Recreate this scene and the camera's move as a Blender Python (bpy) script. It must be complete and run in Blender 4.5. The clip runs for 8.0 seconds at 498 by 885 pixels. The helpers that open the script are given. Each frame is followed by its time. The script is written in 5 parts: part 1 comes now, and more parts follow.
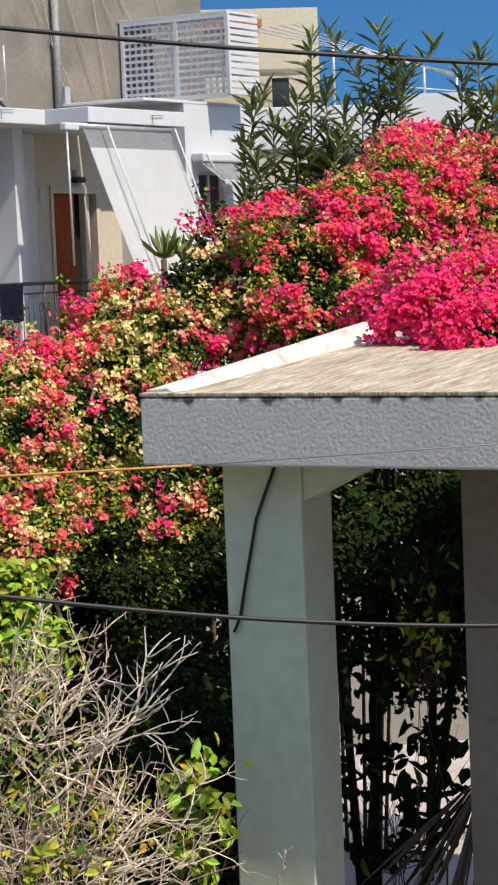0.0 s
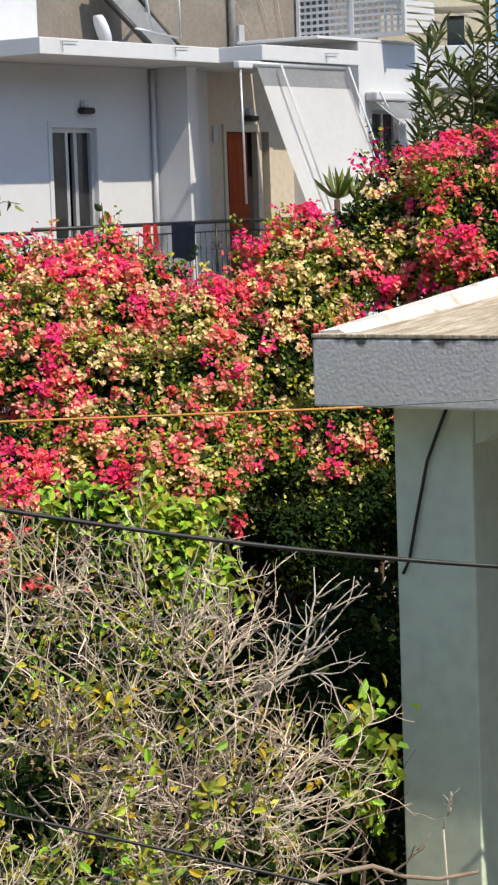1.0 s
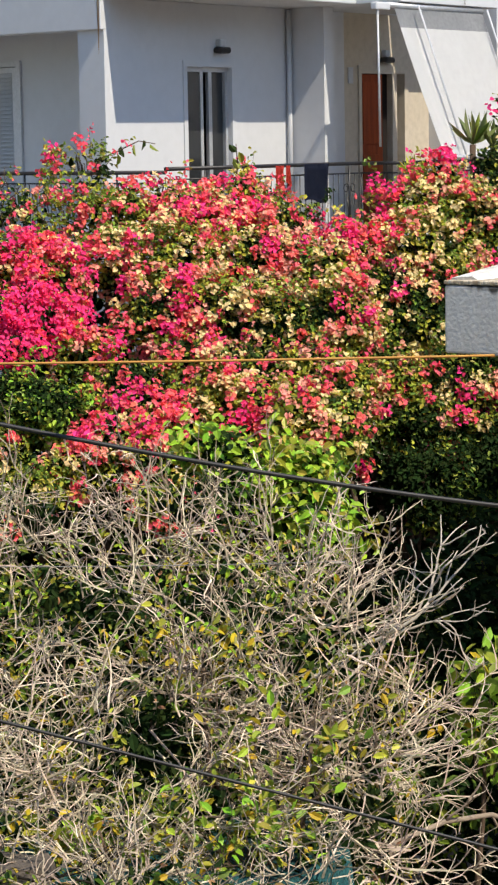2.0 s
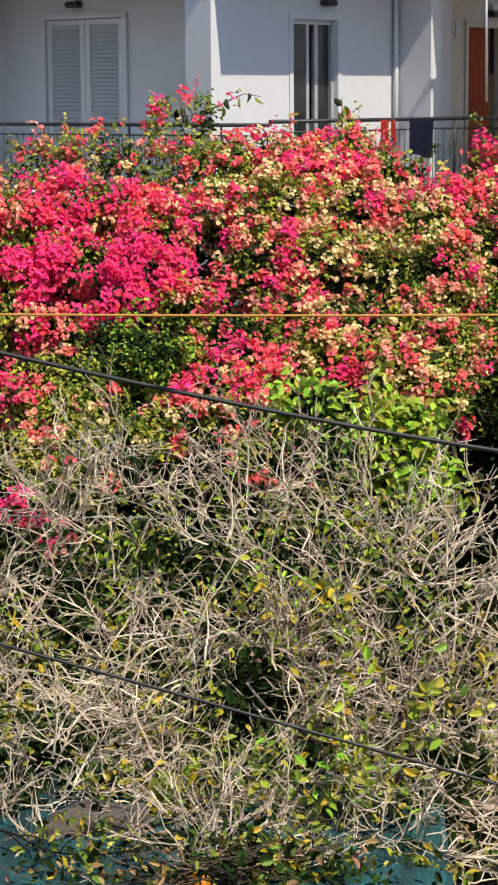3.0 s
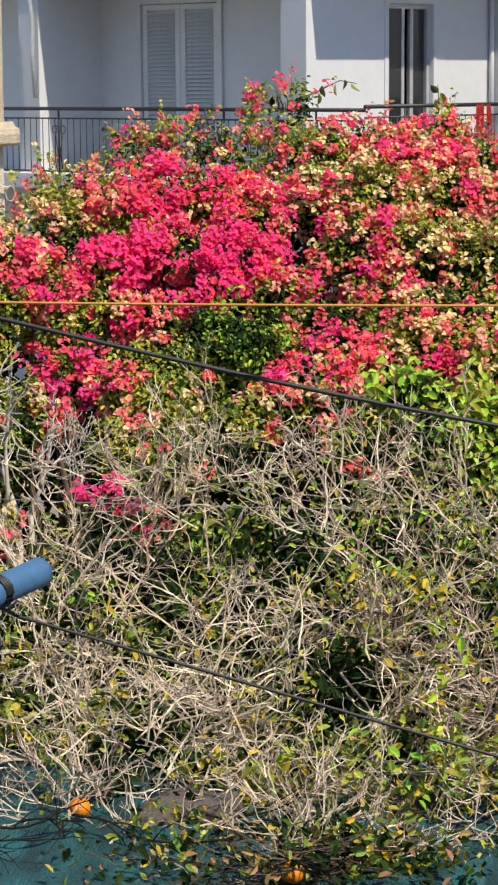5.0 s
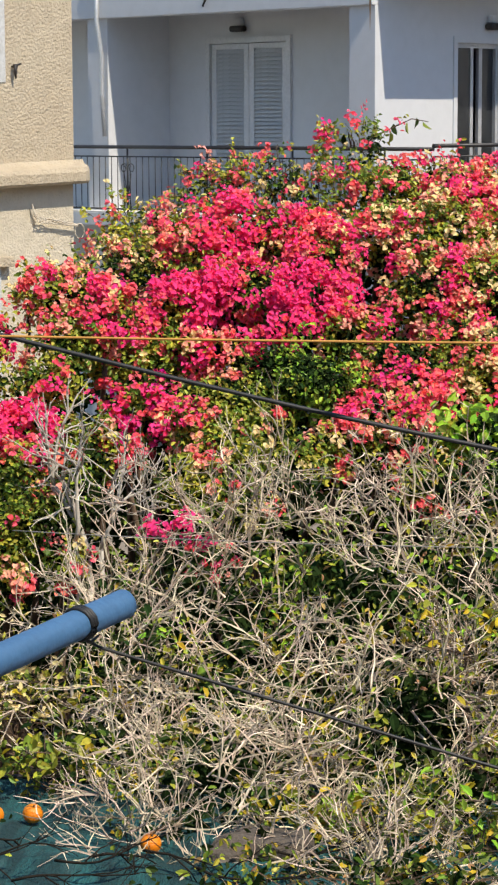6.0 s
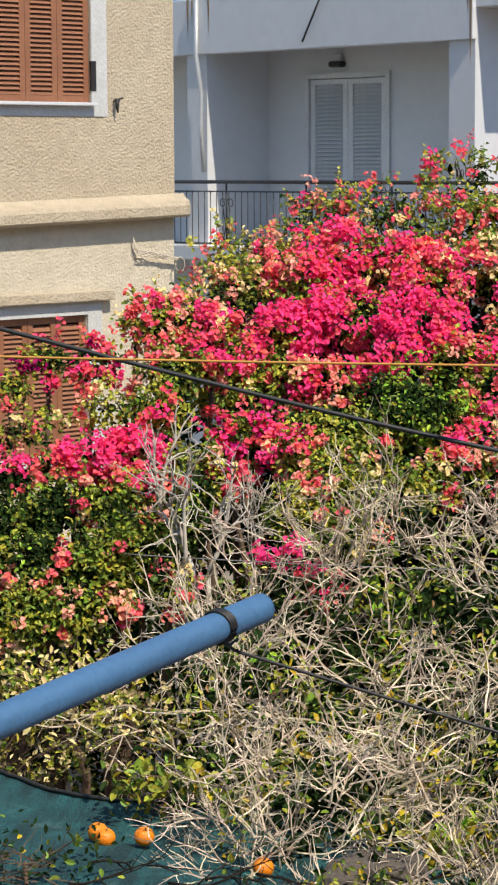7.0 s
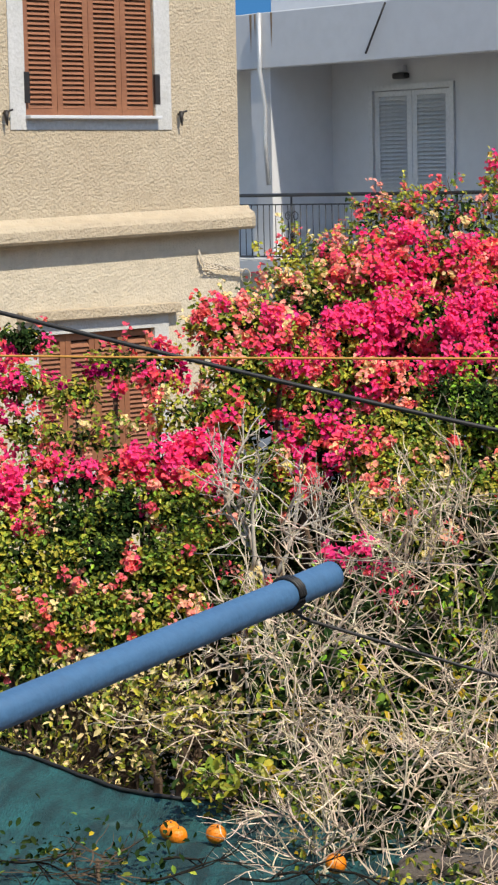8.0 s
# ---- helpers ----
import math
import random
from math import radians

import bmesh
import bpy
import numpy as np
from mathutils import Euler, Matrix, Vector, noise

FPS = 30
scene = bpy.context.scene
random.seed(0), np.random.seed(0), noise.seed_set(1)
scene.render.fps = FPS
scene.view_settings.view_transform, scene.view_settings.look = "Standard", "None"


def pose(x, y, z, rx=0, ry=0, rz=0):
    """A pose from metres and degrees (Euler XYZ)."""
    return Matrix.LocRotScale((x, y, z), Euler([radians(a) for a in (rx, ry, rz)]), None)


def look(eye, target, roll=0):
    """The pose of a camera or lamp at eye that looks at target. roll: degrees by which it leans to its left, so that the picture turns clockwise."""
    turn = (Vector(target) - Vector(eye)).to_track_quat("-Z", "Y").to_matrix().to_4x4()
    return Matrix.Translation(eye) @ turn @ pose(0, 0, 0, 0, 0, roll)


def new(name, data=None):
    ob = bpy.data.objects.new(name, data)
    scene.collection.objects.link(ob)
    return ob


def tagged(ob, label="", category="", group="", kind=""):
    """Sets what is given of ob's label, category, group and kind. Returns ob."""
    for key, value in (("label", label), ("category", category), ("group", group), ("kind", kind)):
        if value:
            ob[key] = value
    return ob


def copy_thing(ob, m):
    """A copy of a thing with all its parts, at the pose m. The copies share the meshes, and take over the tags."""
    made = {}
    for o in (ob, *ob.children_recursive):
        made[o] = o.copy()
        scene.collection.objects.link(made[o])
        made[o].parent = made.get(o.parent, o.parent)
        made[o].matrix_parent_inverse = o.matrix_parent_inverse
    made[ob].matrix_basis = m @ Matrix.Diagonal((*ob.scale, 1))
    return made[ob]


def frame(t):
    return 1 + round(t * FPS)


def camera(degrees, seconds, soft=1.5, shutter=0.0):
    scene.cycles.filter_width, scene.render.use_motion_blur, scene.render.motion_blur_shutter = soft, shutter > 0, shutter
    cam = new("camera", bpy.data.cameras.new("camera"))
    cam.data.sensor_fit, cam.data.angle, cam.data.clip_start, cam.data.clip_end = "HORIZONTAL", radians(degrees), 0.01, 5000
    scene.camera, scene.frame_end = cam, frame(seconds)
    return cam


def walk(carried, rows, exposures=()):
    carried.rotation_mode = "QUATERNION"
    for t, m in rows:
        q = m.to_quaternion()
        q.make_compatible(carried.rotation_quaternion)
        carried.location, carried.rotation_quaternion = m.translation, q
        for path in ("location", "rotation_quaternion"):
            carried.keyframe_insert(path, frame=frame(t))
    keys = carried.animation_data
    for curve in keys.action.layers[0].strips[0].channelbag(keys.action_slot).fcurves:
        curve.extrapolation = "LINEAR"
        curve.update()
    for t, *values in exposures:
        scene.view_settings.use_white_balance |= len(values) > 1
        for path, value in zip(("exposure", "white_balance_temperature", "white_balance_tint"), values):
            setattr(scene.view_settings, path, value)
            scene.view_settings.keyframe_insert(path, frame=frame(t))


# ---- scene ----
cam = camera(12.58, 8.0, soft=2.3)
PATH = [
    (0.0, pose(0.039, 0, 4.468, 85.252, 2.289, -8.134)),
    (0.5, pose(0.034, 0, 4.475, 84.577, 2.289, -5.895)),
    (1.0, pose(0.024, 0, 4.478, 83.866, 1.925, -3.817)),
    (1.5, pose(0.014, 0, 4.483, 83.160, 1.409, -2.041)),
    (2.0, pose(0.012, 0, 4.492, 82.458, 0.958, -0.475)),
    (3.5, pose(0.001, 0, 4.500, 80.773, 0.215, 3.087)),
    (4.0, pose(-0.005, 0, 4.509, 80.393, 0.209, 3.702)),
    (5.5, pose(-0.008, 0, 4.529, 81.366, 0.377, 5.127)),
    (6.0, pose(-0.049, 0, 4.514, 81.885, 0.243, 6.142)),
    (6.5, pose(-0.102, 0, 4.493, 82.421, 0.222, 7.387)),
    (7.0, pose(-0.142, 0, 4.443, 82.899, 0.333, 8.461)),
    (7.5, pose(-0.138, 0, 4.394, 83.190, 0.872, 9.426)),
    (8.0, pose(-0.142, 0, 4.342, 83.435, 1.187, 10.093)),
]

walk(cam, PATH, [(0.0, 0.63, 7050, 10), (8.0, 0.63, 7050, 10)])

# ---- light ----
world = bpy.data.worlds.new("sky")
scene.world = world
world.use_nodes = True
wn = world.node_tree.nodes
sky = wn.new("ShaderNodeTexSky")
sky.sky_type = "NISHITA"
sky.sun_disc = False
sky.sun_elevation = radians(52)
sky.sun_rotation = radians(137.1)
sky.altitude = 50
sky.dust_density = 0.2
sky.ozone_density = 2.2
wn["Background"].inputs["Strength"].default_value = 0.15
world.node_tree.links.new(sky.outputs[0], wn["Background"].inputs["Color"])
sun = new("sun", bpy.data.lights.new("sun", "SUN"))
sun.data.energy = 3.3
sun.data.angle = radians(0.53)
sun.data.color = (1.0, 0.94, 0.84)
sun.matrix_world = look((0.690 * 40, -0.742 * 40, 1.30 * 40), (0, 0, 0))

# ---- materials ----
def material(name, colour, second=None, scale=4.0, rough=0.75, bump=0.0, bump_scale=60.0, island=0.0, metal=0.0, detail_mix=0.5,
             translucent=0.0, runs=None, stain=None, stain_scale=1.0, stain_amount=0.5, streak=(1, 1, 1), gloss=0.5):
    """Two colours mixed by noise at two scales, fine relief, optional stains, variation from piece to piece, and light through leaves."""
    m = bpy.data.materials.new(name)
    m.use_nodes = True
    n, l = m.node_tree.nodes, m.node_tree.links
    bsdf = n["Principled BSDF"]
    bsdf.inputs["Roughness"].default_value = rough
    bsdf.inputs["Metallic"].default_value = metal
    bsdf.inputs["Specular IOR Level"].default_value = gloss
    co = n.new("ShaderNodeTexCoord")
    mp = n.new("ShaderNodeMapping")
    mp.inputs["Scale"].default_value = streak
    l.new(co.outputs["Object"], mp.inputs["Vector"])
    second = second or tuple(c * 0.75 for c in colour)

    def noise_at(s, detail=4.0):
        t = n.new("ShaderNodeTexNoise")
        t.inputs["Scale"].default_value = s
        t.inputs["Detail"].default_value = detail
        l.new(mp.outputs[0], t.inputs["Vector"])
        return t.outputs["Fac"]

    def ramp(sock, a, b):
        r = n.new("ShaderNodeMapRange")
        r.inputs["From Min"].default_value, r.inputs["From Max"].default_value = a, b
        l.new(sock, r.inputs["Value"])
        return r.outputs[0]

    def mixed(fac, a, b):
        x = n.new("ShaderNodeMix")
        x.data_type = "RGBA"
        l.new(fac, x.inputs["Factor"])
        for sock, val in ((x.inputs["A"], a), (x.inputs["B"], b)):
            if isinstance(val, tuple):
                sock.default_value = (*val, 1)
            else:
                l.new(val, sock)
        return x.outputs["Result"]

    colour_out = mixed(ramp(noise_at(scale), 0.35, 0.65), colour, second)
    colour_out = mixed(ramp(noise_at(scale * 9), 0.4, 0.9), colour_out, tuple(c * (1 - 0.35 * detail_mix) for c in second))
    if stain:
        mul = ramp(noise_at(stain_scale, 8.0), 0.75 - 0.3 * stain_amount, 0.8)
        colour_out = mixed(mul, colour_out, stain)
    if runs:
        # dirt that has run down from an edge at height runs[0], over runs[1] metres, in colour runs[2]; runs[3]: how narrow the runs are
        sep = n.new("ShaderNodeSeparateXYZ")
        l.new(co.outputs["Object"], sep.inputs[0])
        m3 = n.new("ShaderNodeMapping")
        m3.inputs["Scale"].default_value = (1, 1, 0.12)
        l.new(co.outputs["Object"], m3.inputs["Vector"])
        t3 = n.new("ShaderNodeTexNoise")
        t3.inputs["Scale"].default_value = runs[3]
        t3.inputs["Detail"].default_value = 6
        l.new(m3.outputs[0], t3.inputs["Vector"])
        reach = n.new("ShaderNodeMath")
        reach.operation = "MULTIPLY_ADD"
        l.new(ramp(sep.outputs["Z"], runs[0] - runs[1], runs[0]), reach.inputs[0])
        reach.inputs[1].default_value = 0.55
        l.new(t3.outputs["Fac"], reach.inputs[2])
        colour_out = mixed(ramp(reach.outputs[0], 0.88, 1.02), colour_out, runs[2])
    if island:
        geo = n.new("ShaderNodeNewGeometry")
        hsv = n.new("ShaderNodeHueSaturation")
        l.new(colour_out, hsv.inputs["Color"])
        r = n.new("ShaderNodeMapRange")
        r.inputs["To Min"].default_value, r.inputs["To Max"].default_value = 1 - island, 1 + island
        l.new(geo.outputs["Random Per Island"], r.inputs["Value"])
        l.new(r.outputs[0], hsv.inputs["Value"])
        w = n.new("ShaderNodeTexWhiteNoise")
        w.noise_dimensions = "1D"
        l.new(geo.outputs["Random Per Island"], w.inputs["W"])
        r2 = n.new("ShaderNodeMapRange")
        r2.inputs["To Min"].default_value, r2.inputs["To Max"].default_value = 0.5 - island * 0.07, 0.5 + island * 0.07
        l.new(w.outputs["Value"], r2.inputs["Value"])
        l.new(r2.outputs[0], hsv.inputs["Hue"])
        colour_out = hsv.outputs[0]
    l.new(colour_out, bsdf.inputs["Base Color"])
    if bump:
        b = n.new("ShaderNodeBump")
        b.inputs["Strength"].default_value = min(1.0, bump)
        b.inputs["Distance"].default_value = 0.02 * max(1.0, bump)
        l.new(noise_at(bump_scale, 3.0), b.inputs["Height"])
        l.new(b.outputs[0], bsdf.inputs["Normal"])
    if translucent:
        tr = n.new("ShaderNodeBsdfTranslucent")
        l.new(colour_out, tr.inputs["Color"])
        ms = n.new("ShaderNodeMixShader")
        ms.inputs[0].default_value = translucent
        l.new(bsdf.outputs[0], ms.inputs[1])
        l.new(tr.outputs[0], ms.inputs[2])
        l.new(ms.outputs[0], n["Material Output"].inputs["Surface"])
    return m


WHITE = material("white_render", (0.575, 0.585, 0.60), (0.555, 0.565, 0.58), 0.7, 0.85, 0.05, 20, detail_mix=0.15, stain=(0.53, 0.52, 0.49), stain_scale=0.6, stain_amount=0.12)
PARAPET = material("rust_run", (0.40, 0.22, 0.10), (0.55, 0.42, 0.28), 6, 0.9, streak=(3, 3, 0.5))
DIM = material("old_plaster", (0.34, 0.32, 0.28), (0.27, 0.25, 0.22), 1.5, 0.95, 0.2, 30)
NAVY = material("navy_cloth", (0.012, 0.016, 0.035), (0.02, 0.025, 0.045), 6, 0.95, 0.2, 60, gloss=0.1)
SCARLET = material("red_cloth", (0.55, 0.04, 0.02), (0.45, 0.03, 0.02), 6, 0.95)
PALE_TILE = material("pale_balcony_tile", (0.76, 0.74, 0.71), (0.70, 0.68, 0.65), 2, 0.7, 0.1, 20)
TILE = material("brown_balcony_tile", (0.17, 0.13, 0.10), (0.13, 0.10, 0.078), 2, 0.7, 0.1, 20)
DEADLEAF = material("withered_brown_leaf", (0.40, 0.24, 0.11), (0.28, 0.17, 0.08), 6, 0.8, island=0.4, gloss=0.12)
BEIGE = material("beige_render", (0.55, 0.485, 0.39), (0.515, 0.45, 0.355), 1.0, 0.9, 0.1, 20)
RAW = material("unpainted_render", (0.24, 0.208, 0.17), (0.18, 0.155, 0.128), 1.6, 0.95, 0.3, 25, stain=(0.12, 0.105, 0.09), stain_scale=0.9, stain_amount=0.6)
CREAM = material("cream_roughcast", (0.51, 0.43, 0.31), (0.475, 0.39, 0.275), 0.8, 0.95, 1.35, 33, stain=(0.41, 0.33, 0.23), stain_scale=1.2, stain_amount=0.2)
CREAM_LOW = material("pale_cream_render", (0.60, 0.53, 0.41), (0.56, 0.49, 0.37), 0.9, 0.95, 0.9, 36, stain=(0.50, 0.42, 0.31), stain_scale=1.4, stain_amount=0.2)
ROUGH_WHITE = material("rough_white_trim", (0.56, 0.56, 0.55), (0.50, 0.50, 0.48), 3, 0.95, 0.35, 40, stain=(0.42, 0.39, 0.34), stain_scale=5, stain_amount=0.4)
CREAM_TRIM = material("cream_paint", (0.55, 0.49, 0.37), (0.515, 0.455, 0.335), 1.5, 0.9, 0.4, 20)
SHUTTER = material("brown_shutter_paint", (0.30, 0.125, 0.06), (0.25, 0.10, 0.05), 3, 0.55, 0.1, 80)
GREY_SHUTTER = material("white_shutter_paint", (0.60, 0.61, 0.62), (0.55, 0.56, 0.57), 3, 0.5)
IRON = material("black_iron", (0.012, 0.012, 0.014), (0.02, 0.018, 0.018), 8, 0.45, 0.1, 80)
DOORWOOD = material("varnished_red_wood", (0.33, 0.060, 0.014), (0.23, 0.040, 0.010), 5, 0.7, 0.1, 60, streak=(4, 4, 0.3), gloss=0.2)
GLASSY = material("dark_room_glass", (0.02, 0.022, 0.024), (0.03, 0.032, 0.034), 1, 0.08)
ALU = material("grey_aluminium", (0.55, 0.56, 0.57), (0.48, 0.49, 0.5), 5, 0.4, metal=0.4)
DARK = material("dark_plastic_and_room_shade", (0.015, 0.013, 0.012), (0.025, 0.02, 0.018), 10, 0.5)
CLOTH = material("white_canvas", (0.80, 0.80, 0.79), (0.77, 0.77, 0.76), 1.0, 0.9, detail_mix=0.1, translucent=0.1)
GREYCLOTH_AND_SHADE = material("grey_canvas_and_slab_shade", (0.42, 0.43, 0.44), (0.36, 0.37, 0.38), 2, 0.9)
CONCRETE = material("painted_grey_concrete", (0.74, 0.73, 0.68), (0.70, 0.69, 0.64), 3, 0.9, 0.2, 50, runs=(3.81, 0.10, (0.10, 0.09, 0.075), 9.0), stain=(0.5, 0.48, 0.44), stain_scale=5, stain_amount=0.2)
ROOFTOP = material("weathered_roof_coat", (0.70, 0.62, 0.48), (0.40, 0.31, 0.20), 7, 0.95, 0.9, 18, stain=(0.24, 0.18, 0.11), stain_scale=4, stain_amount=0.8, streak=(0.6, 3.5, 1))
UPSTAND = material("chalky_white_upstand", (0.80, 0.79, 0.75), (0.66, 0.62, 0.54), 6, 0.9, 0.5, 40, stain=(0.30, 0.23, 0.15), stain_scale=7, stain_amount=0.75)
MINT = material("mint_green_wall_paint", (0.68, 0.80, 0.63), (0.65, 0.76, 0.60), 1.2, 0.75, 0.04, 30, stain=(0.44, 0.52, 0.42), stain_scale=2, stain_amount=0.2)
BLACKWIRE = material("black_rubber", (0.012, 0.012, 0.012), (0.02, 0.02, 0.02), 9, 0.5)
YELLOWWIRE = material("faded_orange_rope", (0.62, 0.30, 0.06), (0.5, 0.24, 0.05), 20, 0.7)
GREYWIRE = material("grey_wire", (0.30, 0.29, 0.27), (0.22, 0.21, 0.2), 20, 0.6)
BLUE = material("blue_painted_pipe", (0.055, 0.15, 0.29), (0.05, 0.135, 0.265), 6, 0.55, 0.15, 40, stain=(0.10, 0.17, 0.27), stain_scale=14, stain_amount=0.3)
# the dark second colour puts patches of cast shadow into the net
NET = material("teal_shade_net", (0.012, 0.120, 0.125), (0.003, 0.034, 0.038), 4, 0.85, 0.9, 60, stain=(0.06, 0.15, 0.15), stain_scale=3.5, stain_amount=0.3, streak=(2.2, 0.6, 1))
SOIL = material("dry_garden_soil", (0.26, 0.22, 0.175), (0.20, 0.17, 0.135), 0.8, 0.95, 0.5, 20, stain=(0.24, 0.21, 0.165), stain_scale=2)
PAVING = material("pale_concrete_paving", (0.55, 0.47, 0.42), (0.47, 0.4, 0.35), 1.5, 0.9, 0.3, 25)
TWIG = material("bare_grey_twigs", (0.72, 0.61, 0.48), (0.51, 0.41, 0.30), 3, 0.9, island=0.45, gloss=0.12)
BLEACHED = material("bleached_wood", (0.60, 0.55, 0.48), (0.48, 0.43, 0.36), 6, 0.85, island=0.15, gloss=0.12)
BRANCH = material("grey_brown_branch", (0.36, 0.29, 0.22), (0.25, 0.195, 0.15), 9, 0.9, 0.4, 40, gloss=0.12)
# near-black bark for the net's shadow shapes and the shaded thicket stems
DARKBARK = material("shade_dark_bark", (0.030, 0.025, 0.020), (0.018, 0.015, 0.012), 12, 0.95, 0.4, 30, gloss=0.1)
BARK = material("brown_bark", (0.16, 0.11, 0.075), (0.10, 0.07, 0.05), 12, 0.95, 0.6, 30, gloss=0.12)
LEAF = material("green_leaf", (0.25, 0.33, 0.045), (0.165, 0.25, 0.03), 6, 0.5, island=0.5, translucent=0.25, gloss=0.3)
# near-black leaf colour carries the shade inside bushes and under the canopy
DARKLEAF = material("shade_dark_leaf", (0.026, 0.052, 0.012), (0.018, 0.038, 0.009), 6, 0.9, island=0.4, translucent=0.15, gloss=0.12)
LIME = material("yellow_green_leaf", (0.50, 0.46, 0.06), (0.37, 0.38, 0.045), 6, 0.45, island=0.4, translucent=0.2, gloss=0.3)
LEMONLEAF = material("fresh_green_leaf", (0.40, 0.60, 0.06), (0.28, 0.50, 0.04), 6, 0.45, island=0.35, translucent=0.2, gloss=0.3)
YELLOWLEAF = material("yellowed_leaf", (0.62, 0.44, 0.03), (0.5, 0.36, 0.03), 6, 0.5, island=0.2, translucent=0.2, gloss=0.3)
OLEANDER = material("oleander_leaf", (0.16, 0.21, 0.07), (0.18, 0.215, 0.07), 6, 0.5, island=0.4, translucent=0.2, gloss=0.3)
MAGENTA = material("magenta_bract", (0.97, 0.15, 0.225), (0.95, 0.105, 0.17), 5, 0.6, island=0.2, translucent=0.3, gloss=0.12)
HOT = material("bright_magenta_bract", (0.99, 0.08, 0.31), (0.98, 0.06, 0.235), 5, 0.6, island=0.15, translucent=0.3, gloss=0.12)
RED = material("crimson_bract", (0.96, 0.20, 0.20), (0.93, 0.14, 0.155), 5, 0.6, island=0.25, translucent=0.3, gloss=0.12)
CORAL = material("coral_bract", (0.95, 0.50, 0.37), (0.94, 0.37, 0.29), 5, 0.6, island=0.25, translucent=0.3, gloss=0.12)
PALE = material("cream_bract", (0.93, 0.80, 0.42), (0.90, 0.70, 0.34), 5, 0.6, island=0.2, translucent=0.3, gloss=0.12)
# dark red blossoms, and magenta clumps with their shade put into the colour
DEEP = material("dark_and_shaded_magenta_bract", (0.52, 0.012, 0.15), (0.40, 0.008, 0.10), 5, 0.6, island=0.35, translucent=0.3, gloss=0.12)
ORANGE = material("orange_peel", (0.85, 0.27, 0.01), (0.8, 0.22, 0.01), 8, 0.4, 0.3, 120)
TERRACOTTA = material("terracotta_tile", (0.45, 0.17, 0.08), (0.36, 0.13, 0.06), 4, 0.85)

# ---- mesh helpers ----
def part(name, bm, mat, parent=None, label=""):
    """One mesh object from a bmesh, under its thing or part."""
    me = bpy.data.meshes.new(name)
    bm.normal_update()
    bm.to_mesh(me)
    bm.free()
    for m in (mat if isinstance(mat, (list, tuple)) else [mat]):
        me.materials.append(m)
    ob = new(name, me)
    if parent is not None:
        ob.parent = parent
    if label:
        tagged(ob, label)
    return ob


def boxes(*dims, bevel=0.0):
    """A bmesh of boxes (x0, x1, y0, y1, z0, z1)."""
    bm = bmesh.new()
    for x0, x1, y0, y1, z0, z1 in dims:
        bmesh.ops.create_cube(bm, size=1, matrix=Matrix.Translation(((x0 + x1) / 2, (y0 + y1) / 2, (z0 + z1) / 2))
                              @ Matrix.Diagonal((abs(x1 - x0), abs(y1 - y0), abs(z1 - z0), 1)))
    if bevel:
        bmesh.ops.bevel(bm, geom=bm.edges[:], offset=bevel, segments=2, affect="EDGES", profile=0.5)
    return bm


def empty(name, m, label, category, group="", kind=""):
    ob = new(name)
    ob.matrix_world = m
    return tagged(ob, label, category, group, kind)


def tube(points, radius, sides=8, end=None, bm=None):
    """A round bar along points, tapering to the radius end."""
    bm = bm or bmesh.new()
    pts = [Vector(p) for p in points]
    end = radius if end is None else end
    rings = []
    for i, p in enumerate(pts):
        d = (pts[min(i + 1, len(pts) - 1)] - pts[max(i - 1, 0)]).normalized()
        a = d.cross(Vector((0, 0, 1)) if abs(d.z) < 0.9 else Vector((1, 0, 0))).normalized()
        b = d.cross(a)
        r = radius + (end - radius) * i / max(1, len(pts) - 1)
        rings.append([bm.verts.new(p + r * (a * math.cos(k * math.tau / sides) + b * math.sin(k * math.tau / sides))) for k in range(sides)])
    for r0, r1 in zip(rings, rings[1:]):
        for k in range(sides):
            f = bm.faces.new((r0[k], r0[(k + 1) % sides], r1[(k + 1) % sides], r1[k]))
            f.smooth = True
    bm.faces.new(rings[0][::-1])
    bm.faces.new(rings[-1])
    return bm


def sag(p, q, drop, n=24):
    p, q = Vector(p), Vector(q)
    return [p.lerp(q, i / n) - Vector((0, 0, drop * 4 * (i / n) * (1 - i / n))) for i in range(n + 1)]


def mesh_object(name, verts, faces, mats, index=None, parent=None, smooth=False, label=""):
    me = bpy.data.meshes.new(name)
    me.from_pydata(verts, [], faces)
    for m in mats:
        me.materials.append(m)
    if index is not None:
        me.polygons.foreach_set("material_index", index)
    if smooth:
        me.polygons.foreach_set("use_smooth", [True] * len(faces))
    ob = new(name, me)
    if parent is not None:
        ob.parent = parent
    if label:
        tagged(ob, label)
    return ob


# ---- plants ----
rng = np.random.default_rng(7)


def unit(a):
    return a / np.maximum(np.linalg.norm(a, axis=-1, keepdims=True), 1e-9)


